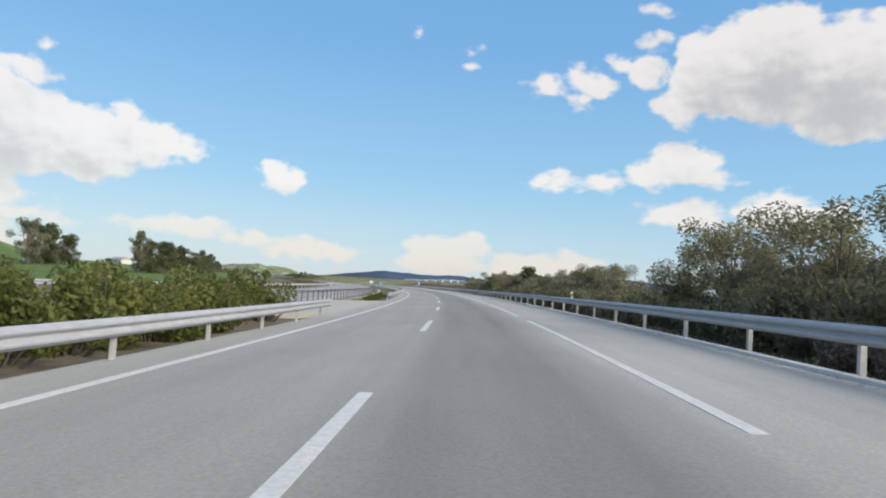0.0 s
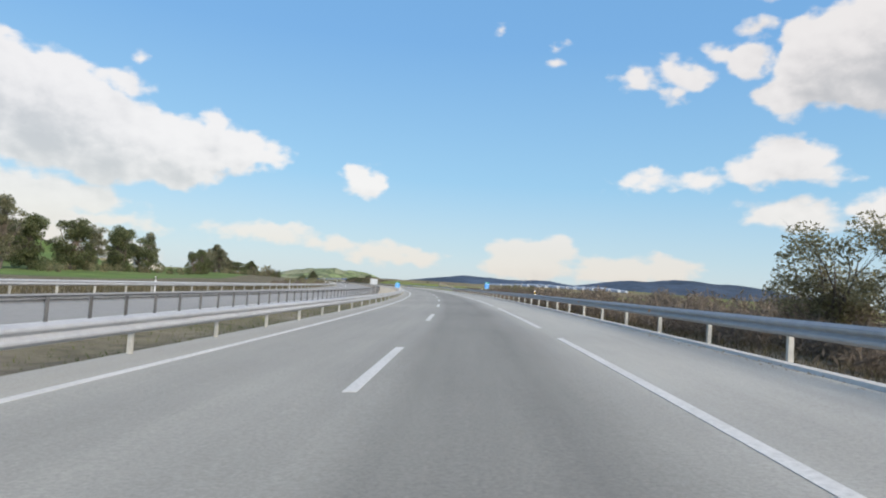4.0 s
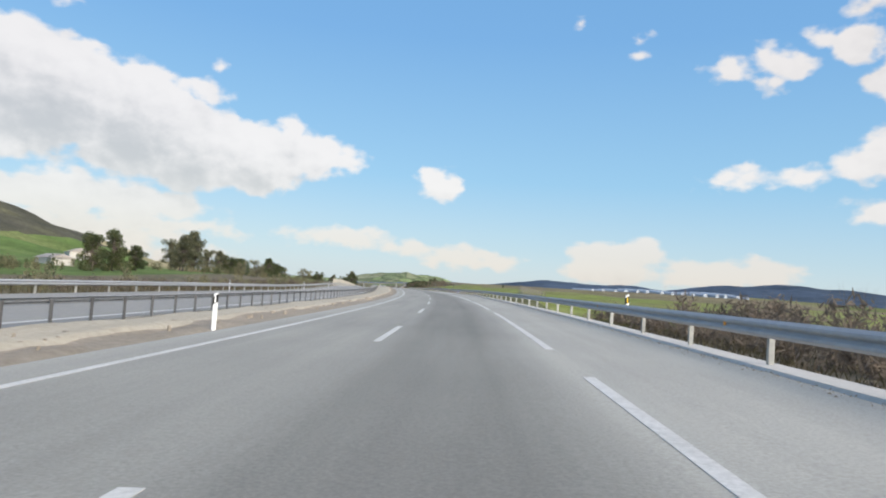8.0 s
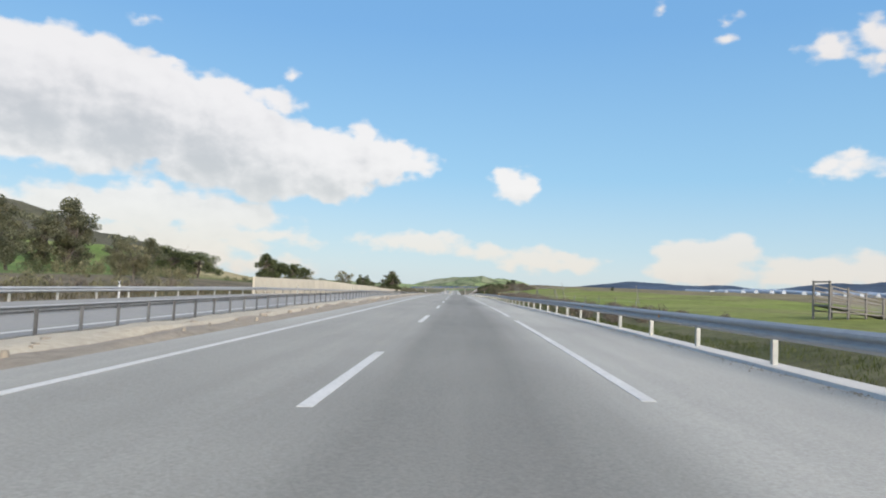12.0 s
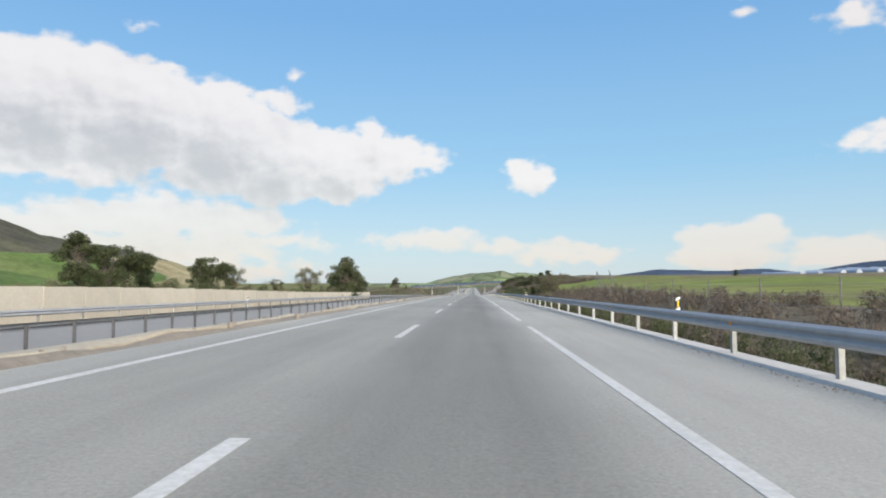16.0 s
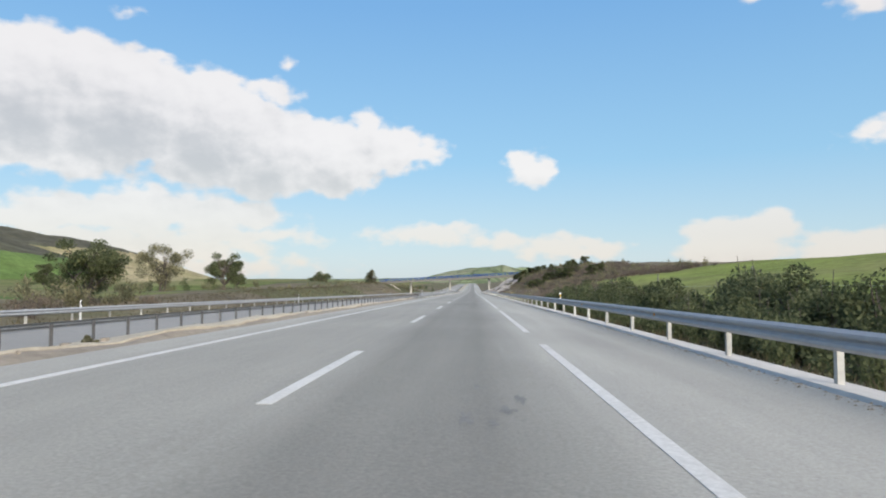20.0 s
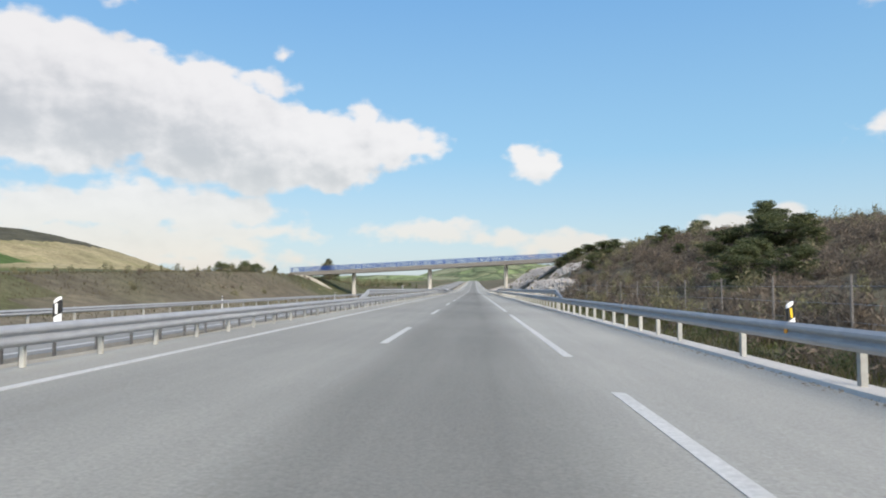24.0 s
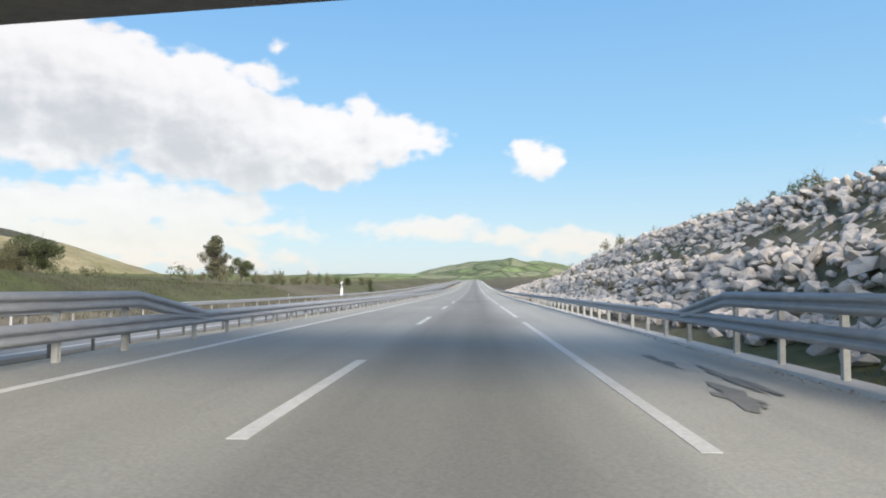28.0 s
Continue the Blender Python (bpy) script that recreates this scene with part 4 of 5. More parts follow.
def make_shrub(kind, seed):
    rng = np.random.default_rng(seed)
    top = new("shrub", None)
    bm = bmesh.new()
    blobs = []
    n, w, h, leaf, count, size = {"green": (14, 1.1, 1.6, LEAF_DARK, 3200, 0.064), "olive": (14, 1.2, 1.8, LEAF_OLIVE, 3000, 0.066), "hedge": (12, 1.1, 1.7, LEAF_HEDGE, 3400, 0.066),
                                  "brown": (12, 1.0, 1.0, LEAF_BROWN, 2000, 0.065), "tuft": (7, 0.28, 0.34, LEAF_OLIVE, 700, 0.04)}[kind]
    for i in range(n):
        a, q = rng.uniform(0, 6.28), rng.uniform(0.1, 1.0) * w * 0.8
        z = rng.uniform(0.22, 0.78) * h * (1 - 0.35 * q / w)
        r = rng.uniform(0.2, 0.46) * w
        blobs.append(((math.cos(a) * q, math.sin(a) * q, z), (r, r, r * 0.9 * min(1.3, h / w))))
    for c, r in blobs:
        for _ in range(3):
            e = Vector(c) + Vector(rng.normal(size=3)) * r[0] * 0.7
            tube(bm, (c[0] * 0.2, c[1] * 0.2, -0.2), e, 0.03 * w, 0.008 * w, 4)
    part("stem", bm, BARK, top)
    raw("foliage", *leaf_cloud(rng, blobs, count, size, 0.5), leaf, top)
    return top


STOCK, HOME = {}, Matrix.Translation((0, 0, -400))
for kind, words in (("tall", "tall airy eucalyptus tree with grey-green leaves"), ("round", "broad dark green tree with a flat crown"), ("full", "wide dark green tree in leaf to the ground"),
                    ("thin", "half-bare young tree with olive leaves"), ("cypress", "slim dark green conifer beside the road")):
    for seed in (1, 2):
        STOCK[kind, seed] = (make_tree, words)
for kind, words in (("green", "dense dark green roadside bush"), ("olive", "loose olive green bush"), ("hedge", "yellow-green oleander bush in the central strip"),
                    ("brown", "dry brown scrub bush"), ("tuft", "small weed tuft in the sandy central strip")):
    for seed in (1, 2, 3):
        STOCK[kind, seed] = (make_shrub, words)
FIRST_OF = {}


def plant(kind, s, u, size=1.0, sink=0.0, turn=None, seed=None, high=1.0, label=None):
    """Plants one tree or bush on the ground at s, u."""
    rng = random.Random(int(s * 13.7 + u * 101.3))
    seeds = [k[1] for k in STOCK if k[0] == kind]
    seed = seed or rng.choice(seeds)
    maker, words = STOCK[kind, seed]
    turn = rng.uniform(0, 6.28) if turn is None else turn
    m = Matrix.Translation(place(s, u, ground_z(s, u) - sink)) @ Matrix.Rotation(turn, 4, "Z")
    if (kind, seed) not in FIRST_OF:
        ob = FIRST_OF[kind, seed] = maker(kind, seed * 17 + len(kind))
        ob.matrix_basis = m
    else:
        ob = copy_thing(FIRST_OF[kind, seed], m)
    ob.scale = (size, size, size * high)
    return tagged(ob, label or words, "tree" if maker is make_tree else "bush", "trees" if maker is make_tree else "bushes")


HEIGHT = {"tall": 10.2, "round": 6.9, "full": 8.2, "thin": 6.1, "cypress": 5.6, "green": 1.75, "olive": 1.9, "hedge": 1.8, "brown": 1.15, "tuft": 0.36}


def plant_to(kind, s, u, top, wide=1.0, **more):
    """Plants a tree whose crown reaches the height top over the road."""
    size = (top - ground_z(s, u)) / HEIGHT[kind]
    return plant(kind, s, u, size * wide, high=1 / wide, **more)


SCRUB = {}


def scrub(kind, s, u, size, sink=0.1):
    """Notes a bush of the uncountable scrub, built later as one mesh a kind."""
    SCRUB.setdefault(kind, []).append((s, u, size, sink))


def build_scrub():
    for kind, spots in SCRUB.items():
        leaf, words = {"brown": (LEAF_BROWN, "dry brown scrub along the road"), "olive": (LEAF_OLIVE, "olive green scrub along the road"), "green": (LEAF_DARK, "dark green scrub along the road")}[kind]
        forms = []
        for seed in range(5):
            r = np.random.default_rng(seed + 40)
            h = 1.1 if kind == "brown" else 1.7
            blobs = []
            for _ in range(9):
                a, q = r.uniform(0, 6.28), r.uniform(0, 0.85)
                blobs.append(((math.cos(a) * q, math.sin(a) * q, r.uniform(0.15, 0.8) * h * (1 - 0.3 * q)), (0.36, 0.36, 0.34 * h)))
            v, f = leaf_cloud(r, blobs, 180, 0.15 if kind == "brown" else 0.13, 0.22 if kind == "brown" else 0.42, -0.6 if kind == "brown" else 0.0)
            for _ in range(22):  # twigs
                a, q, z = r.uniform(0, 6.28), r.uniform(0.2, 1.0), r.uniform(0.6, 1.25) * h
                b, w = len(v), 0.012
                v += [(0.2 * q * math.cos(a) - w, 0.2 * q * math.sin(a), -0.1), (0.2 * q * math.cos(a) + w, 0.2 * q * math.sin(a), -0.1), (q * math.cos(a), q * math.sin(a), z)]
                f.append((b, b + 1, b + 2))
            forms.append((np.array(v), f))
        verts, faces, base, r = [], [], 0, np.random.default_rng(9)
        for s, u, size, sink in spots:
            v, f = forms[int(r.integers(0, 5))]
            t = r.uniform(0, 6.28)
            c, q = math.cos(t), math.sin(t)
            k = size * np.array((1.0, 1.0, r.uniform(0.8, 1.25)))
            w = np.stack([v[:, 0] * c - v[:, 1] * q, v[:, 0] * q + v[:, 1] * c, v[:, 2]], 1) * k + np.array(place(s, u, ground_z(s, u) - sink))
            verts.append(w)
            faces += [tuple(i + base for i in p) for p in f]
            base += len(v)
        tagged(raw("scrub", np.concatenate(verts).tolist(), faces, leaf), words, "scrub", kind="stuff")


rng = random.Random(5)
# bushes and small trees close behind the outer rail, first stretch: (s, height of the hedge over the road)
HEDGE = ((0, 2.4), (14, 2.5), (29, 1.7), (38, 1.8), (42, 2.3), (58, 2.1), (70, 2.2), (76, 2.6), (84, 2.2), (88, 1.2), (100, 1.3), (102, 1.9), (108, 1.9), (110, 0.8), (113, 1.5), (125, 1.9), (132, 1.6), (136, 1.1), (160, 1.1))
s = -14.0
while s < 136:
    for u in (9.7, 12.0):
        kind = "green" if 100 < s < 109 or rng.random() < 0.2 else "olive"
        h = keyed(HEDGE, s) * rng.uniform(0.6, 0.95) + 0.45
        size = min(1.5, h / HEIGHT[kind] * 1.05)
        plant(kind, s + (u - 9.7) * 0.3, u + rng.uniform(-0.5, 1.0), size, 0.1, high=h / HEIGHT[kind] / size)
    if rng.random() < 0.5:
        plant("brown", s + 0.4, 8.8 + rng.uniform(-0.2, 0.5), rng.uniform(0.7, 1.0), 0.05)
    s += rng.uniform(1.5, 2.3)
for s, u, top in ((13, 11.5, 3.6), (16, 12.6, 4.0), (19, 11.4, 3.9), (22, 12.8, 4.3), (25, 11.6, 4.1), (28.5, 12.6, 4.3), (31.5, 11.8, 3.9), (45, 11.6, 3.0), (48, 12.4, 3.3), (51, 11.4, 3.3), (54, 12.6, 3.3), (57, 11.5, 3.2),
                  (60, 12.6, 3.1), (63.5, 11.8, 3.2), (71, 11.8, 3.0), (84, 12, 2.9), (89, 12.0, 3.2), (92, 11.4, 3.5), (95.5, 12.2, 3.3), (99, 11.6, 3.5), (103, 12.4, 3.4), (114, 12, 3.6), (117, 12.8, 3.7), (120.5, 11.6, 3.9), (122, 12.6, 3.8), (128.5, 12, 2.9), (144, 11.8, 3.3), (147, 12.6, 3.5), (149.5, 11.6, 3.3)):
    plant_to("thin", s, u, top, 1.3)
for s, u in ((384.2, 8.9), (385.8, 9.4), (388.3, 9.1)):
    plant("green", s, u, 0.62, 0.1, label="low dark green bush behind the guard rail")
# oleander hedge in the central strip
s = -12.0
while s < 27:
    plant("hedge", s, -6.9 + rng.uniform(-0.5, 0.4), rng.uniform(0.95, 1.3), 0.1)
    s += 1.1
for i in range(13):
    plant("hedge", 58 + 1.9 * i, -6.4 + rng.uniform(-0.5, 0.5), rng.uniform(0.32, 0.48), 0.05, label="low green oleander under the guard rail")
# dry scrub behind the rail
s = 136.0
while s < 293:
    scrub("brown", s, 9.2 + rng.uniform(-0.4, 0.6), rng.uniform(0.7, 1.0))
    scrub("brown", s + 0.5, 10.9 + rng.uniform(-0.8, 1.0), rng.uniform(0.8, 1.1))
    scrub("brown", s + 0.8, 13.5 + rng.uniform(-1.5, 4.5), rng.uniform(1.0, 1.4))
    s += rng.uniform(0.9, 1.4)
for s in (228, 234, 241, 246, 252, 259, 264, 269):
    plant_to("thin", s, 13.5 + rng.uniform(-1, 2.5), rng.uniform(1.5, 2.1), 0.9)
s = 432.0
while s < 790:
    leafy_stretch = 640 < s < 712
    # low dark bushes added to stand for the deep shadow under the rail
    scrub("green", s + 0.6, 8.5 + rng.uniform(-0.2, 0.4), rng.uniform(0.3, 0.5), 0.0)
    scrub("green" if leafy_stretch else "brown" if rng.random() < 0.85 else "olive", s, 9.4 + rng.uniform(-0.6, 0.9), rng.uniform(0.45, 0.75))
    for _ in range(0 if leafy_stretch else 3):
        scrub("brown", s + rng.uniform(0, 1.4), 13.0 + rng.uniform(-2.5, 7.0), rng.uniform(0.55, 1.0))
    s += rng.uniform(1.2, 1.9)
s = 645.0
while s < 712:
    plant("green", s, 10.3 + rng.uniform(-0.5, 1.2), rng.uniform(0.9, 1.3), 0.1)
    plant("green", s + 0.7, 12.4 + rng.uniform(-0.5, 1.6), rng.uniform(1.1, 1.5), 0.1)
    s += rng.uniform(1.7, 2.6)
for _ in range(130):
    scrub("brown" if rng.random() < 0.8 else "olive", rng.uniform(604, 648), rng.uniform(10.5, 26), rng.uniform(0.7, 1.15))
# brush on the cut slope
for i in range(2900):
    s, u = rng.uniform(735, 898), 10.0 + 40 * rng.random() ** 1.3
    if (s > 845 and u < 14.5) or (s > 866 and u < 19.5 and rng.random() < 0.88) or (s < 775 and u > 24):
        continue
    scrub("brown" if rng.random() < 0.88 else "olive", s, u, rng.uniform(0.5, 1.0) if u < 20 else rng.uniform(0.7, 1.3), 0.15)
for i in range(90):
    scrub("olive" if rng.random() < 0.6 else "green", rng.uniform(909, 1075), rng.uniform(19.0, 30), rng.uniform(0.5, 1.0))
for i in range(26):
    scrub("olive", rng.uniform(912, 1060), rng.uniform(9.8, 18), rng.uniform(0.3, 0.55), -0.2)
for s, u, top in ((897, 44.6, 14.2), (903, 41, 13.2), (800, 30, 7.2), (806, 33, 7.8), (907, 53, 12.6), (930, 44, 14.0), (833.6, 29.5, 9.6), (836, 32, 9.2), (860, 27.6, 9.7)):
    plant_to("full", s, u, top, 1.7)
for s, u, top in ((824, 25.5, 7.6), (826, 23.0, 6.6), (822.5, 27.5, 7.4), (898, 18.6, 7.6), (898.5, 20.4, 8.6), (899, 22, 9.4), (900, 24.5, 10.2), (900.5, 27, 10.9), (901, 29.5, 11.2), (806, 16.4, 3.9), (808.5, 18.0, 4.4), (804, 18.4, 3.8), (856, 17.3, 6.0), (858, 19.5, 6.9),
                  (864, 29, 9.4), (866, 33, 10.2), (842, 24, 6.4), (815, 21, 4.7), (820, 27, 6.2), (878, 21.5, 7.6), (884, 26, 9.4)):
    bush = plant_to("full", s, u, top - 0.25, 2.4, label="large dark green bush on the cut slope")
    tagged(bush, category="bush", group="bushes")
# weeds on the low bank beyond the opposite carriageway
for a, b in ((285, 462), (664, 700)):
    s = float(a)
    while s < b:
        for _ in range(2):
            scrub(rng.choice(("brown", "olive", "brown")), s, -24.5 - rng.uniform(0, 9), rng.uniform(0.7, 1.1))
        s += rng.uniform(1.6, 2.8)
for _ in range(150):
    scrub(rng.choice(("olive", "brown", "olive")), rng.uniform(745, 896), rng.uniform(-48, -24), rng.uniform(0.3, 0.7), 0.15)
# undergrowth below the tree rows
for s0, s1, u0, u1, count in ((290, 370, -102, -82, 40), (340, 440, -156, -146, 24), (385, 460, -100, -74, 34), (480, 545, -86, -48, 60), (615, 730, -82, -64, 60), (634, 652, -27, -23, 10), (690, 705, -35, -30, 8), (775, 830, -92, -54, 30), (950, 1110, -98, -58, 50), (1000, 1130, -48, -30, 40)):
    for _ in range(count):
        scrub(rng.choice(("green", "olive", "olive")), rng.uniform(s0, s1), rng.uniform(u0, u1), rng.uniform(0.9, 1.9), 0.2)
# weeds in the sandy strip
for s in (489, 512, 531, 552.5, 556, 557.2, 561, 574, 584.5, 586, 588, 592, 600, 611, 622, 640, 655, 662, 671, 684, 697):
    plant("tuft", s, -6.6 + rng.uniform(-0.9, 0.9), rng.uniform(0.5, 1.1), -0.16)
# trees: kind, s, u, height that the crown reaches, width
for kind, s, u, top, wide in (
    ("tall", 345, -150, 22, 1.3), ("full", 372, -149, 20, 1.3), ("tall", 395, -152, 20, 1.3), ("full", 428, -150, 17, 1.4),
    ("tall", 296, -97, 16.0, 1.1), ("full", 306, -95, 13.0, 1.3), ("full", 322, -91, 13.6, 1.4), ("tall", 334, -90, 13.5, 1.3), ("full", 350, -87, 12.6, 1.4), ("round", 362, -84, 12.0, 1.2),
    ("full", 392, -98, 15.7, 1.2), ("tall", 402, -90, 14.2, 1.1), ("full", 428, -78, 9.0, 1.2), ("full", 436, -76, 10.5, 1.0), ("full", 452, -76, 7.0, 1.4),
    ("tall", 545, -80, 11.5, 1.4), ("tall", 556, -78, 10.6, 1.5), ("round", 566, -76, 10.4, 1.4), ("round", 580, -74, 9.6, 1.4), ("tall", 521, -84, 13.5, 1.5), ("tall", 493, -75, 12.9, 1.5), ("thin", 491, -50, 6.4, 1.2), ("thin", 503, -58, 5.5, 1.2), ("tall", 511, -84, 13.0, 1.3), ("tall", 524, -80, 16.2, 1.4), ("tall", 530, -82, 14.0, 1.4),
    ("full", 628, -68, 11.4, 1.2), ("full", 640, -70, 10.0, 1.3), ("round", 650, -71, 11.8, 1.1), ("full", 662, -73, 9.5, 1.3), ("full", 700, -76, 10.6, 1.2), ("round", 712, -77, 12.6, 1.2), ("thin", 722, -74, 8.8, 1.3),
    ("full", 646.5, -23.6, 6.4, 1.6), ("tall", 650, -24.2, 7.8, 1.6), ("full", 654, -24.8, 6.0, 1.5), ("full", 644, -23.2, 2.4, 1.2), ("round", 699, -32, 6.2, 1.1),
    ("thin", 784, -66, 11.2, 1.35), ("thin", 786, -79, 6.6, 1.3), ("round", 796, -56, 10.8, 1.0), ("round", 815, -60, 7.6, 0.9), ("full", 851, -136, 10.0, 1.7), ("full", 800, -90, 3.6, 1.8),
    ("round", 957, -70, 9.4, 0.9), ("thin", 975, -74, 9.2, 1.2), ("thin", 1018, -85, 10.2, 1.2), ("round", 1030, -90, 10.4, 1.1), ("round", 1025, -85, 12.6, 1.2), ("tall", 1058, -61, 13.4, 1.3), ("tall", 1062, -63, 12.0, 1.2),
    ("full", 899, -37, 5.6, 0.9), ("round", 1092, -67, 10.2, 1.0), ("cypress", 1054, -22.6, 3.5, 1.0), ("full", 1085, -34, 3.4, 1.6), ("full", 1100, -30, 3.0, 1.8), ("full", 1120, -36, 3.6, 1.8),
    ("full", 88, 12.4, 4.2, 1.4), ("full", 92.5, 12.8, 3.8, 1.5), ("full", 121, 12.6, 3.6, 1.4), ("thin", 628.5, 14.8, 4.0, 1.5), ("thin", 631, 15.4, 3.6, 1.6), ("full", 634, 14.6, 2.5, 1.8), ("full", 638, 13.2, 2.0, 1.9), ("full", 700, 64, 5.2, 2.2), ("full", 703, 60, 4.6, 2.2), ("full", 700, 74, 7.2, 1.4),
):
    plant_to(kind, s, u, top, wide)


build_scrub()


# ---- the sandy central strip ----
def sand_strip(s0, s1):
    """A raised sandy flat that ends in an eroded lip; brown earth runs down from it to the asphalt."""
    v, f, slots, n = [], [], [], int((s1 - s0) / 0.5)
    k = 13
    for i in range(n + 1):
        s = s0 + (s1 - s0) * i / n
        low = median_lift(s) - 0.03
        start = min(1.0, (s - s0) / 10 + 0.05, (s1 - s) / 10 + 0.05)
        dip = -0.5 * (1 - min(1.0, (s - s0) / 5, (s1 - s) / 5))
        lip = -5.85 + 0.4 * noise.noise(Vector((s * 0.09, 0, 3))) + 0.22 * noise.noise(Vector((s * 0.5, 0, 7))) + 0.35 * min(1, max(0, (s - 470) / 60))
        drop = (0.03 + 0.08 * (0.5 + noise.noise(Vector((s * 0.3, 4, 1))))) * (1.0 if s < 470 else 0.5)
        us = [-4.62, -4.85, -5.0, lip * 0.45 - 2.75, lip * 0.7 - 1.5, lip + 0.16, lip + 0.05, lip - 0.08, lip - 0.5, -7.9, -8.4, -8.8, -9.1]
        top = 0.15
        zs = [-0.06, -0.01, 0.015, 0.03, 0.05, top - drop - 0.02, top - drop, top, top + 0.01, top - 0.06, 0.1, 0.04, 0.0]
        for j, (u, z) in enumerate(zip(us, zs)):
            w = min(1.0, max(0.0, (-u - 5.0) / 4))
            lumps = 0.13 * noise.noise(Vector((s * 0.3, u * 1.1, 1.0))) + 0.05 * noise.noise(Vector((s * 1.1, u * 2.5, 5.0)))
            v.append(place(s, u, (z + lumps * (0.1 if j in (0, 12) else 0.5 if j in (1, 11) else 1.0)) * start + low * w + dip))
    for i in range(n):
        for j in range(k - 1):
            a = i * k + j
            f.append((a, a + k, a + k + 1, a + 1))
            slots.append(1 if j < (6 if i < 440 else 4) else 0)
    ob = raw("verge", v, f, SAND, smooth=True)
    ob.data.materials.append(SAND_DARK)
    ob.data.polygons.foreach_set("material_index", slots)
    return tagged(ob, "sandy central strip with an eroded brown edge between the carriageways", "verge", kind="structure")


sand_strip(257, 733)


def clods(s0, s1, count):
    r = np.random.default_rng(8)
    v, f = [], []
    for _ in range(count):
        s, u = r.uniform(s0, s1), r.normal(-6.0, 0.45)
        q = 0.04 + 0.13 * r.random() ** 3
        c = np.array(place(s, u, 0.06 + (median_lift(s)) * max(0, (-u - 5) / 4)))
        base = len(v)
        for a in range(6):
            ang = a * 1.0472
            v.append(tuple(c + np.array((math.cos(ang) * q * r.uniform(0.8, 1.6), math.sin(ang) * q * r.uniform(0.8, 1.6), -0.12))))
        for a in range(5):
            ang = a * 1.2566
            v.append(tuple(c + np.array((math.cos(ang) * q * 0.8, math.sin(ang) * q * 0.8, q * r.uniform(0.1, 0.35) + 0.06))))
        for a in range(6):
            b0, b1 = base + a, base + (a + 1) % 6
            t0, t1 = base + 6 + a % 5, base + 6 + (a + 1) % 5
            f += [(b0, b1, t0)] + ([(b1, t1, t0)] if t1 != t0 else [])
        f.append(tuple(base + 6 + a for a in range(5)))
    ob = raw("soil_clod", v, f, SAND_DARK, smooth=True)
    return tagged(ob, "clods of dry earth on the central strip", "soil", kind="stuff")


clods(266, 726, 700)


# ---- grass ----
def grass(name, label, s0, s1, u0, u1, per_metre, h0, h1, material, seed, width=0.012):
    r = np.random.default_rng(seed)
    n = int((s1 - s0) * per_metre)
    v, f = [], []
    for _ in range(n):
        s, u = r.uniform(s0, s1), r.uniform(u0, u1)
        x, y, z = place(s, u, ground_z(s, u) - 0.03)
        h, a = r.uniform(h0, h1), r.uniform(0, 6.28)
        lean = r.normal(0, 0.25, 2) * h
        dx, dy = math.cos(a) * width, math.sin(a) * width
        b = len(v)
        v += [(x - dx, y - dy, z), (x + dx, y + dy, z), (x + lean[0] * 0.4 + dx * 0.7, y + lean[1] * 0.4 + dy * 0.7, z + h * 0.6), (x + lean[0], y + lean[1], z + h)]
        f += [(b, b + 1, b + 2), (b, b + 2, b + 3)]
    return tagged(raw(name, v, f, material), label, "grass", kind="stuff")


grass("dry_grass", "dry straw-coloured grass along the verge", 0, 300, 7.4, 11.5, 150, 0.08, 0.32, STRAW, 1, 0.009)
grass("green_grass", "green grass on the bank beyond the rail", 285, 455, 7.6, 12.5, 420, 0.06, 0.24, GRASS, 2, 0.009)
grass("dry_grass", "tall dry weeds along the verge", 450, 800, 7.6, 13, 170, 0.1, 0.36, STRAW, 3, 0.009)
grass("green_grass", "grass on the slope beside the bridge", 780, 910, 7.6, 12, 260, 0.06, 0.25, GRASS, 4, 0.009)
grass("dry_grass", "dry grass beyond the opposite carriageway", 60, 470, -34, -21.6, 60, 0.2, 0.6, STRAW, 5, 0.03)
grass("dry_grass", "short dry grass beyond the opposite carriageway", 660, 1000, -34, -21.6, 80, 0.1, 0.28, STRAW, 6, 0.03)
grass("green_grass", "weeds under the inner guard rail", 60, 262, -8.6, -5.0, 60, 0.04, 0.16, GRASS, 7, 0.009)


# ---- boulders of the slope ----
def boulder(seed, fine):
    bm = bmesh.new()
    bmesh.ops.create_icosphere(bm, subdivisions=fine, radius=0.5)
    r = np.random.default_rng(seed + 70)
    cuts = [(Vector(r.normal(size=3)).normalized(), r.uniform(0.24, 0.42)) for _ in range(11)]
    for v in bm.verts:
        for way, far in cuts:  # split faces
            d = v.co.dot(way)
            if d > far:
                v.co -= way * (d - far)
        k = 1 + 0.12 * noise.noise(v.co * 4 + Vector((seed, 0, 0)))
        v.co = Vector((v.co.x * k * 1.55, v.co.y * k * 1.15, v.co.z * k * 0.95))
    me = bpy.data.meshes.new("boulder")
    bm.to_mesh(me)
    bm.free()
    me.materials.append(ROCK)
    return me


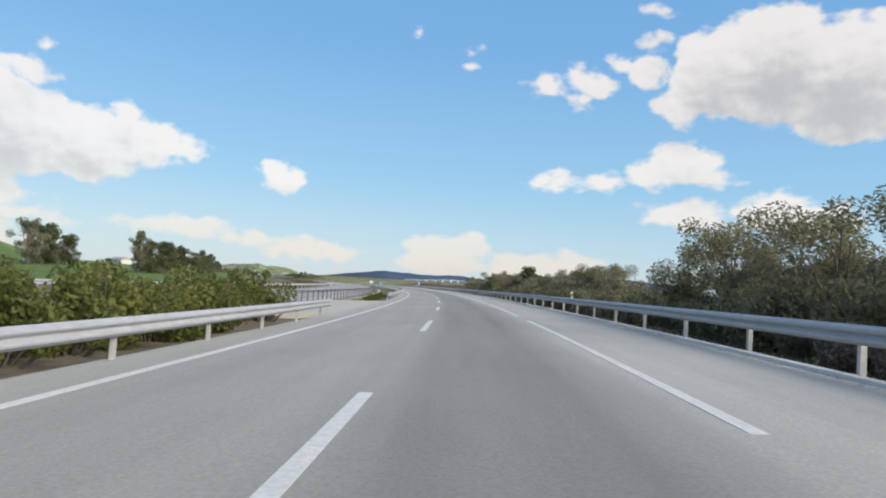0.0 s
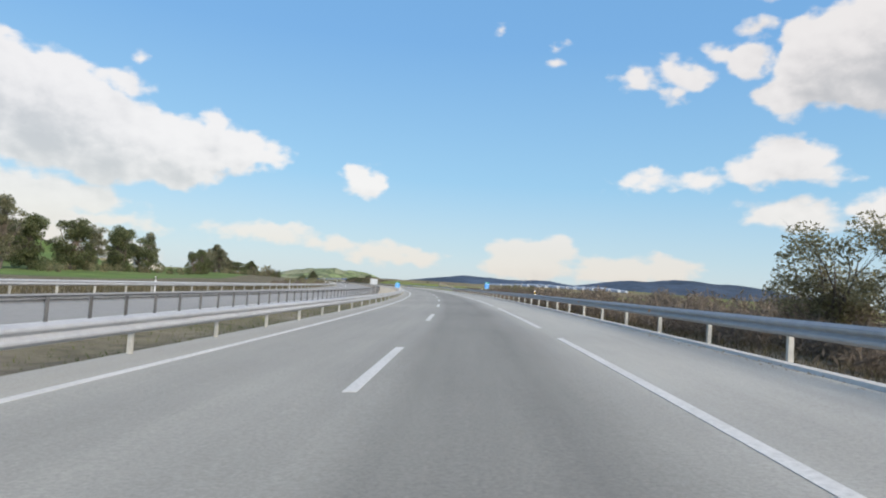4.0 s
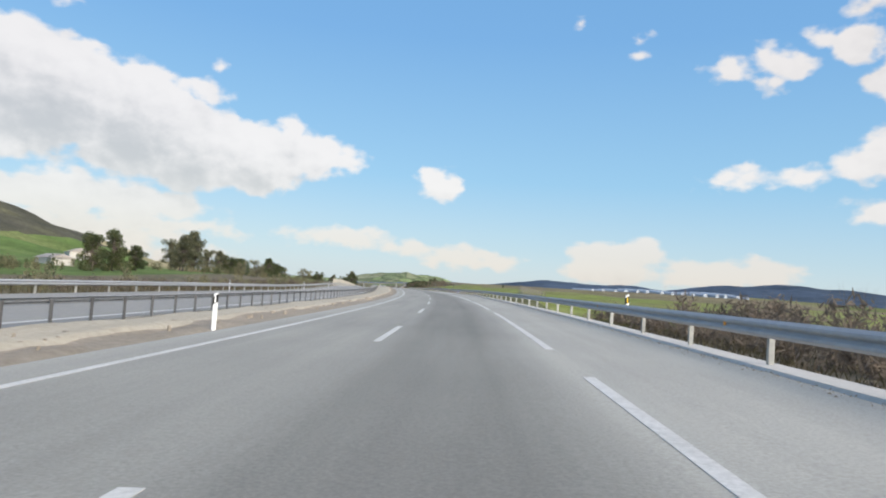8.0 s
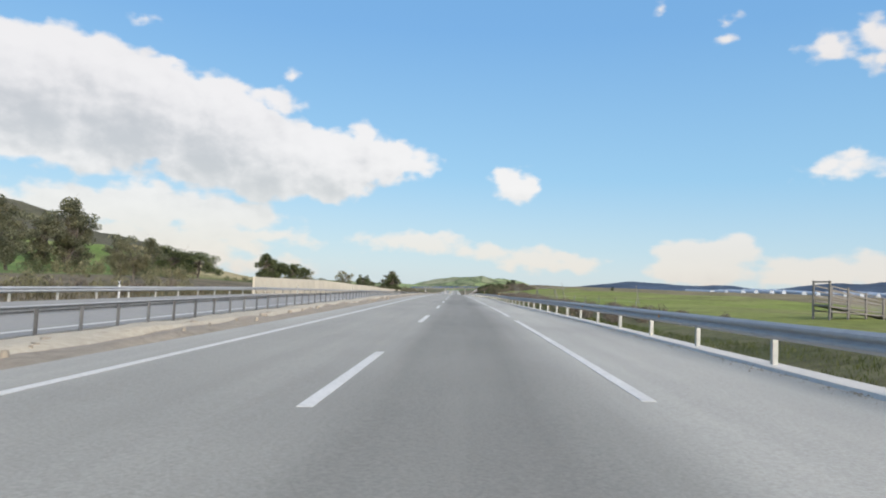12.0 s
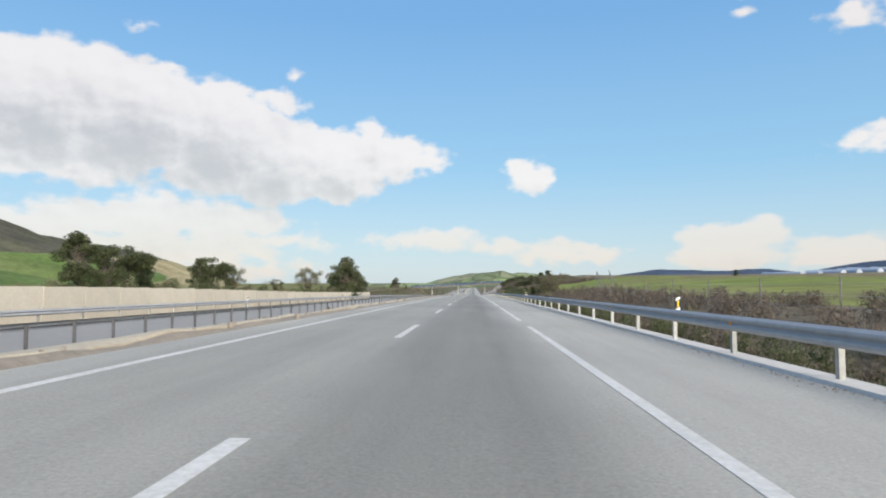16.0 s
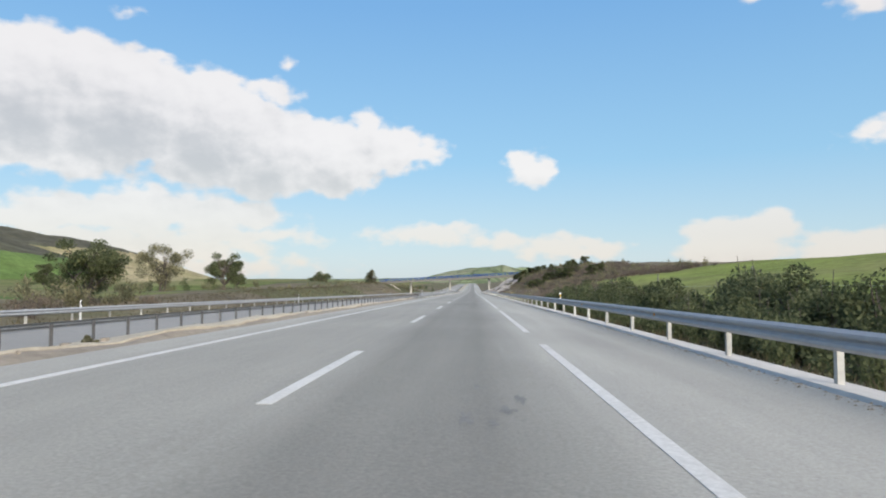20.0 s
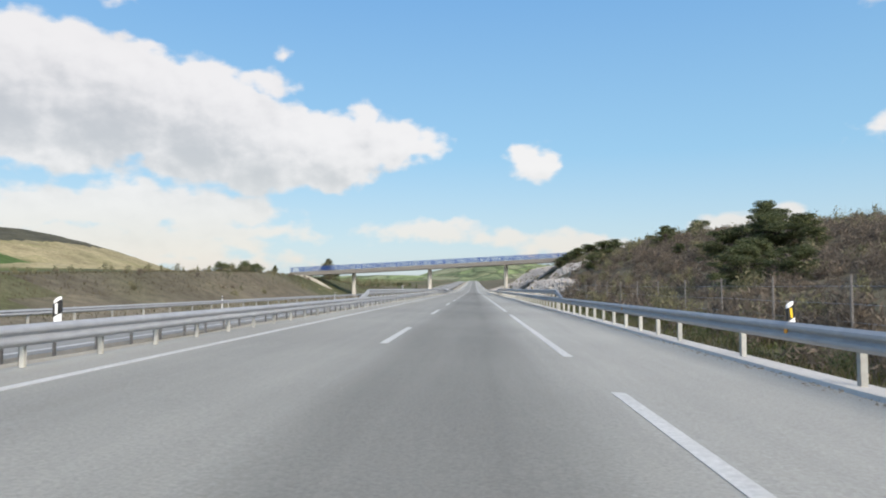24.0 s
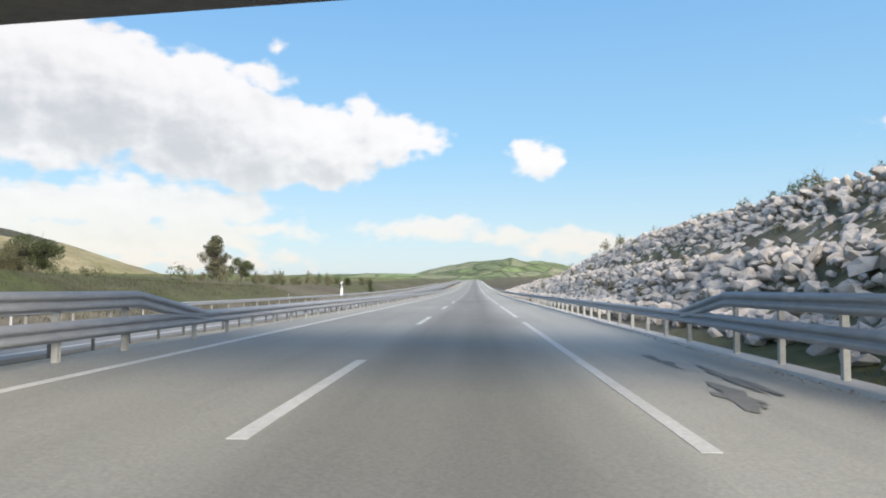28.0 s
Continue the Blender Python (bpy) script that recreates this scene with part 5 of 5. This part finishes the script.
def rockfill():
    r = np.random.default_rng(3)
    kinds = [boulder(i, 2) for i in range(7)]
    plain = [boulder(i, 1) for i in range(7)]
    pile = new("rockfill", None)
    tagged(pile, "slope of loose pale limestone boulders", "boulders")
    spots = []
    for s0, s1, u0, u1, step in ((846, 868, 10.3, 14.6, 0.42), (868, 897, 10.0, 20.5, 0.42), (909, 985, 9.4, 18.8, 0.47), (985, 1075, 9.4, 18.8, 0.62)):
        for s in np.arange(s0, s1, step):
            for u in np.arange(u0, u1, step):
                ss, uu = s + r.uniform(-0.35, 0.35), u + r.uniform(-0.35, 0.35)
                if s < 900 and noise.noise(Vector((ss * 0.13, uu * 0.3, 4))) < -0.45 + 0.05 * max(0.0, u - 12):
                    continue
                spots.append((ss, uu, step * (0.68 + 1.25 * r.random() ** 2.4)))
    near = sorted(range(len(spots)), key=lambda i: abs(spots[i][0] - (884 if spots[i][0] < 900 else 928)) + 1.5 * spots[i][1])[:290]
    near = set(near)
    v, f = [], []
    for i, (s, u, q) in enumerate(spots):
        m = Matrix.Translation(place(s, u, ground_z(s, u) + 0.12)) @ Euler(r.uniform(-0.6, 0.6, 3) + np.array((0, -0.35, r.uniform(0, 6)))).to_matrix().to_4x4() @ Matrix.Diagonal((q * 1.05, q, q * 0.9, 1))
        pick = int(r.integers(0, 7))
        if i in near:
            share("boulder", kinds[pick], pile, m)
        else:
            me = plain[pick]
            b = len(v)
            v += [tuple(m @ w.co) for w in me.vertices]
            f += [tuple(b + j for j in p.vertices) for p in me.polygons]
    tagged(raw("boulder_rest", v, f, ROCK, pile), kind="stuff")
    return pile


rockfill()


# ---- marker posts, signs, fences ----
def marker_post(s, u, z, reflector, foot=0.0, lean=0.0):
    """A flat post with a slanted black band; foot: where its lower end is, over the ground."""
    top = new("marker_post", None)
    bm = bmesh.new()
    box(bm, -0.06, 0.06, -0.03, 0.03, foot, 1.08, 0.02)
    for v in bm.verts:
        if v.co.z > 0.9:
            v.co.z += v.co.x * 0.5
    part("body", bm, WHITE, top)
    bm = bmesh.new()
    box(bm, -0.064, 0.064, -0.034, 0.034, 0.80, 1.02, 0.012)
    for v in bm.verts:
        v.co.z += v.co.x * 0.6
    part("band", bm, BLACK, top, "black slanted band")
    bm = bmesh.new()
    box(bm, -0.02, 0.02, -0.042, -0.03, 0.83, 0.99, 0.003)
    part("reflector", bm, reflector, top, "rectangular reflector")
    top.matrix_basis = stand(s, u, z) @ Matrix.Rotation(lean, 4, "Y")
    words = "short marker post with a black band clipped on the rail" if foot > 0 else "white plastic marker post with a black band on the verge"
    return tagged(top, words, "marker post", "marker posts")


for i, s in enumerate((36.0, 83.0, *(130.4 + 50 * k for k in range(17)))):
    if s < 930 and not 320 < s < 440:  # on the outer rail, on the raised one beside the bridge
        marker_post(s, 7.2, 0.46 if 810 < s < 913 else 0.02, YELLOW, 0.5, radians((-4, 3, -2)[i % 3]))
for s in (227.4, 276.6, 729.3, 779.3, 829.3, 879.3, 929.3):
    marker_post(s, -4.72 if 270 < s < 280 else -4.45, 0.34 if s > 810 else -0.1, WHITE, -0.3 if 270 < s < 280 else 0.45)
for i in range(19):
    marker_post(80 + 50 * i, -21.2, far_side(80 + 50 * i), WHITE, -0.3)

# amber reflectors along the outer rail, two of them on the raised rail's end
def rail_reflector(s, z):
    ob = new("rail_reflector", None)
    bm = bmesh.new()
    box(bm, -0.02, 0.0, -0.055, 0.055, -0.04, 0.04, 0.006)
    part("lens", bm, AMBER, ob)
    bm = bmesh.new()
    box(bm, 0.0, 0.035, -0.02, 0.02, -0.02, 0.02)
    part("bracket", bm, STEEL, ob)
    ob.matrix_basis = stand(s, 7.1 - 0.035, z)
    return tagged(ob, "amber reflector clipped in the rail's groove", "reflector", "rail reflectors")


for i in range(75):
    rail_reflector(6 + i * 12.1, 0.625)
for s in (812.6, 814.2, 832, 856, 880):
    rail_reflector(s, 1.105)


def drain_chute():
    """A strip of cast slabs that runs down the bank below the bridge's end."""
    top = new("drain_chute", None)
    for i in range(9):
        v = []
        for k in (i / 9, (i + 0.96) / 9):
            s, u = 890.5 + 8.5 * k, -30.6 + 5.6 * k
            z = ground_z(s, u)
            v += [place(s - 0.75, u, z - 0.3), place(s - 0.75, u, z + 0.16), place(s - 0.5, u, z + 0.06), place(s + 0.5, u, z + 0.06), place(s + 0.75, u, z + 0.16), place(s + 0.75, u, z - 0.3)]
        f = [(j, j + 6, (j + 1) % 6 + 6, (j + 1) % 6) for j in range(6)] + [tuple(range(6))[::-1], tuple(range(6, 12))]
        raw("slab", v, f, CROSSING, top)
    return tagged(top, "pale concrete drain chute down the grassy bank", "drain")


drain_chute()


def km_sign(s, u, z0, z1, w, turn=0.0):
    top = new("road_sign", None)
    bm = bmesh.new()
    box(bm, -w / 2, w / 2, -0.012, 0.012, z0, z1, 0.004)
    part("panel", bm, SIGN_BLUE, top)
    bm = bmesh.new()
    box(bm, -w / 2 + 0.004, w / 2 - 0.004, -0.018, -0.0125, z1 - 0.17, z1 - 0.004, 0.002)
    part("top_band", bm, SIGN_GREEN, top, "green band")
    h = z1 - z0
    for k, (a, b, c, d) in enumerate(((0.12, 0.34, 0.86, 0.95), (0.40, 0.62, 0.86, 0.95), (0.0, 1.0, 0.795, 0.815), (0.0, 0.035, 0.0, 0.8), (0.965, 1.0, 0.0, 0.8), (0.035, 0.965, 0.0, 0.02), (0.12, 0.88, 0.66, 0.72), (0.25, 0.75, 0.52, 0.57), (0.26, 0.46, 0.12, 0.34), (0.54, 0.74, 0.12, 0.34))):
        bm = bmesh.new()
        box(bm, -w / 2 + a * w, -w / 2 + b * w, -0.023, -0.0185, z0 + c * h, z0 + d * h, 0.001)
        part("bar", bm, SIGN_PALE, top, "pale lettering bar")
    for x in (-w * 0.0,):
        bm = bmesh.new()
        box(bm, x - 0.04, x + 0.04, 0.013, 0.06, -0.4, z1 - 0.08, 0.004)
        part("post", bm, STEEL, top)
    top.matrix_basis = stand(s, u, 0, turn)
    return tagged(top, "blue kilometre sign with a green top band on a steel post", "road sign", "road signs")


km_sign(227.6, 7.7, 1.0, 1.95, 0.62)
km_sign(225.6, -5.25, 0.96, 1.74, 0.64)
back = new("road_sign", None)
bm = bmesh.new()
box(bm, -0.5, 0.5, -0.012, 0.012, 1.25, 2.05, 0.004)
part("panel", bm, SIGN_BACK, back)
for x in (-0.3, 0.3):
    bm = bmesh.new()
    box(bm, x - 0.03, x + 0.03, -0.06, -0.013, -0.4, 1.95, 0.004)
    part("post", bm, STEEL, back)
back.matrix_basis = stand(225.2, -8.6, 0.1)
tagged(back, "grey back of a small road sign on two posts", "road sign", "road signs")


WOOD = surface("grey_wood", ((0.13, 0.12, 0.11), (0.21, 0.195, 0.18)), ((0.10, 0.095, 0.088), (0.24, 0.225, 0.21)), 0.9, big=0.8, small=9, bump=0.3)


def loading_ramp(s, u, turn):
    """A cattle ramp of weathered rails: two railed sides that fall from the tall end."""
    top = new("loading_ramp", None)
    for y in (0.0, 1.5):
        for x, h in ((0, 2.95), (1.9, 2.5), (3.8, 2.15), (5.7, 1.75), (7.6, 1.6)):
            bm = bmesh.new()
            box(bm, x - 0.07, x + 0.07, y - 0.07, y + 0.07, -0.4, h, 0.015)
            part("post", bm, WOOD, top)
        for j in range(6):
            bm = bmesh.new()
            z = 0.55 + j * 0.4
            box(bm, -0.1, 7.8, y - 0.12, y - 0.08, z - 0.055, z + 0.055, 0.006)
            for v in bm.verts:
                v.co.z *= 1 - 0.055 * max(0.0, v.co.x)
            part("rail", bm, WOOD, top)
    for z in (1.0, 2.85):
        bm = bmesh.new()
        box(bm, -0.05, 0.05, -0.1, 1.6, z - 0.06, z + 0.06, 0.006)
        part("cross_bar", bm, WOOD, top)
    bm = bmesh.new()
    box(bm, 0.0, 7.6, 0.08, 1.42, 0.9, 0.98, 0.01)
    for v in bm.verts:
        v.co.z -= 0.12 * v.co.x
    part("ramp_floor", bm, WOOD, top)
    top.matrix_basis = stand(s, u, ground_z(s, u), turn)
    return tagged(top, "weathered railed cattle loading ramp in the grass", "loading ramp")


loading_ramp(439, 30.2, radians(20))


def stake(s):
    top = new("marker_stake", None)
    bm = bmesh.new()
    box(bm, -0.05, 0.05, -0.03, 0.03, -0.3, 0.42, 0.012)
    part("body", bm, STAKE_BLUE, top)
    bm = bmesh.new()
    box(bm, -0.056, 0.056, -0.036, 0.036, 0.36, 0.45, 0.012)
    part("cap", bm, STAKE_BLUE, top)
    top.matrix_basis = stand(s, 7.3, 0)
    return tagged(top, "short blue plastic stake at the foot of the guard rail", "stake", "marker stakes")


STAKE_BLUE = surface("blue_plastic", ((0.12, 0.16, 0.5), (0.16, 0.2, 0.58)), ((0.1, 0.14, 0.45), (0.18, 0.22, 0.6)), 0.5, big=1, small=8, bump=0.03)
for s in (101.3, 136.2, 389.4):
    stake(s)


def pole_frame(s, u):
    top = new("trestle", None)
    for k in (0, 3.6):
        for dx in (-0.55, 0.55):
            bm = bmesh.new()
            tube(bm, (dx, k + 0.3 * dx, -0.3), (0, k, 2.55), 0.06, 0.045)
            part("leg", bm, WOOD, top)
    bm = bmesh.new()
    tube(bm, (0, -0.3, 2.5), (0, 5.6, 2.62), 0.06, 0.05)
    part("crossbar", bm, WOOD, top)
    top.matrix_basis = stand(s, u, ground_z(s, u), radians(-72))
    return tagged(top, "wooden A-frame of poles standing in the field", "trestle")


pole_frame(507.2, 15.7)


def leaning_poles(s, u, lean):
    top = new("pole_props", None)
    for a, b in lean:
        bm = bmesh.new()
        tube(bm, (a[0], a[1], -0.3), (b[0], b[1], b[2]), 0.075, 0.05)
        part("pole", bm, WOOD, top)
    top.matrix_basis = stand(s, u, ground_z(s, u))
    return tagged(top, "bundle of leaning wooden poles in the scrub", "poles")


leaning_poles(619, 22, (((1.2, -3.0), (-0.4, 1.6, 3.5)), ((0.4, -1.6), (-0.5, 1.5, 3.3)), ((0.0, 0.2), (-0.4, 1.7, 3.6))))
leaning_poles(611, 22, (((0.9, -1.2), (-0.3, 0.6, 3.5)), ((0.3, -0.2), (-0.2, 0.7, 3.2))))
leaning_poles(505, 33, (((0.4, -0.3), (-0.1, 0.4, 3.2)),))
leaning_poles(530, 24, (((0.4, -0.3), (-0.3, 0.2, 3.4)),))


def wire_fence(s0, s1, u, gap, h):
    fence = new("wire_fence", None)
    bm = bmesh.new()
    tube(bm, (0, 0, -0.4), (0, 0, h), 0.04, 0.03, 6)
    me = bpy.data.meshes.new("fence_post")
    bm.to_mesh(me)
    bm.free()
    me.materials.append(WOOD)
    s, tops = s0, []
    while s < s1:
        z = ground_z(s, u)
        share("post", me, fence, stand(s, u, z))
        tops.append(place(s, u, z))
        s += gap
    for k in (0.5, 0.95, 1.4):
        ring = [(x + dx, y, z + k + dz) for x, y, z in tops for dx, dz in ((-0.005, 0), (0.005, 0), (0, 0.009))]
        raw("wire", ring, [(3 * i + j, 3 * i + 3 + j, 3 * i + 3 + (j + 1) % 3, 3 * i + (j + 1) % 3) for i in range(len(tops) - 1) for j in range(3)], STEEL, fence)
    return tagged(fence, "thin steel field fence with wires", "fence")


wire_fence(738, 846, 11.4, 4.4, 1.7)
wire_fence(655, 712, 13.6, 14.0, 2.2)
wire_fence(440, 600, 15.5, 7.0, 1.7)


# ---- farm buildings and greenhouses far off ----
def farm_shed(s, u, long, wide, high, turn):
    top = new("farm_building", None)
    bm = bmesh.new()
    box(bm, -wide / 2, wide / 2, -long / 2, long / 2, -1.0, high, 0.02)
    part("wall", bm, HOUSE, top)
    bm = bmesh.new()
    w, l = wide / 2 + 0.4, long / 2 + 0.4
    vs = [bm.verts.new(p) for p in ((-w, -l, high), (w, -l, high), (0, -l, high + wide * 0.22), (-w, l, high), (w, l, high), (0, l, high + wide * 0.22))]
    for q in ((0, 1, 2), (5, 4, 3), (0, 2, 5, 3), (2, 1, 4, 5), (1, 0, 3, 4)):
        bm.faces.new([vs[i] for i in q])
    part("roof", bm, ROOF, top)
    for k in range(3):
        bm = bmesh.new()
        y = -long / 2 + long * (k + 0.5) / 3
        box(bm, wide / 2 - 0.05, wide / 2 + 0.03, y - 0.6, y + 0.6, 0.9, 2.0, 0.01)
        part("window", bm, BLACK, top)
    top.matrix_basis = stand(s, u, ground_z(s, u), turn)
    return tagged(top, "low pale farm building with a shallow roof among trees", "building", "farm buildings")


farm_shed(560, -138, 22, 8, 2.6, 0.5)
farm_shed(466, -104, 16, 6, 1.8, 0.7)
farm_shed(400, -160, 9, 6, 1.3, 0.9)


def greenhouse(x, y, z, turn, long):
    top = new("greenhouse", None)
    bm = bmesh.new()
    ring = [(math.cos(a) * 2.3, math.sin(a) * 1.6 + 0.9) for a in np.linspace(0, math.pi, 9)]
    ring = [(2.3, -2.0)] + ring + [(-2.3, -2.0)]
    rows = [[bm.verts.new((p, q, r)) for p, r in ring] for q in (-long / 2, long / 2)]
    for i in range(len(ring) - 1):
        bm.faces.new((rows[0][i], rows[0][i + 1], rows[1][i + 1], rows[1][i]))
    bm.faces.new(rows[0]), bm.faces.new(rows[1][::-1])
    part("film", bm, GLASSHOUSE, top)
    for q in np.linspace(-long / 2, long / 2, 5):
        bm = bmesh.new()
        for (a, b), (c, d) in zip(ring, ring[1:]):
            tube(bm, (a * 1.01, q, b * 1.01), (c * 1.01, q, d * 1.01), 0.1, 0.1, 4)
        part("hoop", bm, STEEL, top)
    top.matrix_basis = Matrix.Translation((x, y, z)) @ Matrix.Rotation(turn, 4, "Z")
    return tagged(top, "long pale plastic greenhouse tunnel on a far slope", "greenhouse", "greenhouses")


for i in range(15):
    s, u = 1000 + 14 * noise.noise(Vector((i * 0.7, 0, 0))), 222 + 13 * i
    lie = radians(14)
    long = 40 + 18 * noise.noise(Vector((i * 1.3, 2, 0)))
    z0, z1 = ground_z(s - long / 2, u), ground_z(s + long / 2, u)
    ob = greenhouse(*place(s, u, (z0 + z1) / 2 + 0.3), along(700)[3] + lie, long)
    ob.matrix_basis = ob.matrix_basis @ Matrix.Rotation(math.atan2(z1 - z0, long), 4, "X")


# ---- stains and worn spots on the asphalt, and painted bridge shadow ----
STAIN_SHADE = surface("dark_stain_shade", ((0.15, 0.147, 0.135), (0.2, 0.197, 0.18)), ((0.12, 0.118, 0.108), (0.22, 0.215, 0.2)), 0.75, big=1.5, small=9, bump=0.3, bump_scale=30)


def stain(s, u, long, wide, seed):
    """A thin ragged patch on the road."""
    v = [place(s, u, 0.004)]
    for i in range(22):
        a = i * 2 * math.pi / 22
        k = max(0.25, 0.75 + 1.1 * noise.noise(Vector((math.cos(a) * 2.6, math.sin(a) * 2.6, seed * 2.3))))
        v.append(place(s + math.sin(a) * long * k, u + math.cos(a) * wide * k, 0.004))
    ob = raw("stain", v, [(0, 1 + i, 1 + (i + 1) % 22) for i in range(22)], STAIN_SHADE, road)
    return ob


# the first three paint the bridge's shadow on the shoulder, the rest are wear
for i, (s, u, long, wide) in enumerate(((905.8, 5.0, 1.2, 0.22), (907.4, 5.6, 1.5, 0.16), (909.6, 5.2, 1.2, 0.14), (647.4, 2.1, 0.3, 0.08), (647.9, 2.5, 0.25, 0.1), (648.6, 2.7, 0.35, 0.07), (647.2, 2.35, 0.2, 0.06),
                                         (649.4, 2.2, 0.3, 0.05), (372.0, 3.1, 0.6, 0.09), (373.4, 2.9, 0.4, 0.12), (489.6, 2.6, 0.8, 0.1), (491.0, 3.0, 0.5, 0.12))):
    stain(s, u, long, wide, i + 1.0)


# ---- grit along the kerb ----
def grit(s0, s1, count):
    r = np.random.default_rng(12)
    v, f = [], []
    for _ in range(count):
        s = r.uniform(s0, s1)
        x, y, z = place(s, 6.79 - abs(r.normal(0, 0.16)), -0.012)
        q = 0.007 + 0.02 * r.random() ** 3
        a = r.uniform(0, 6.28)
        b = len(v)
        v += [(x + math.cos(a + k) * q * 1.3, y + math.sin(a + k) * q, z - 0.004) for k in (0, 1.7, 3.2, 4.7)] + [(x + r.uniform(-0.3, 0.3) * q, y + r.uniform(-0.3, 0.3) * q, z + q * r.uniform(0.5, 1.0))]
        f += [(b, b + 1, b + 4), (b + 1, b + 2, b + 4), (b + 2, b + 3, b + 4), (b + 3, b, b + 4)]
    return tagged(raw("gravel", v, f, SAND_DARK), "grit and small stones along the kerb", "gravel", kind="stuff")


grit(0, 930, 20000)
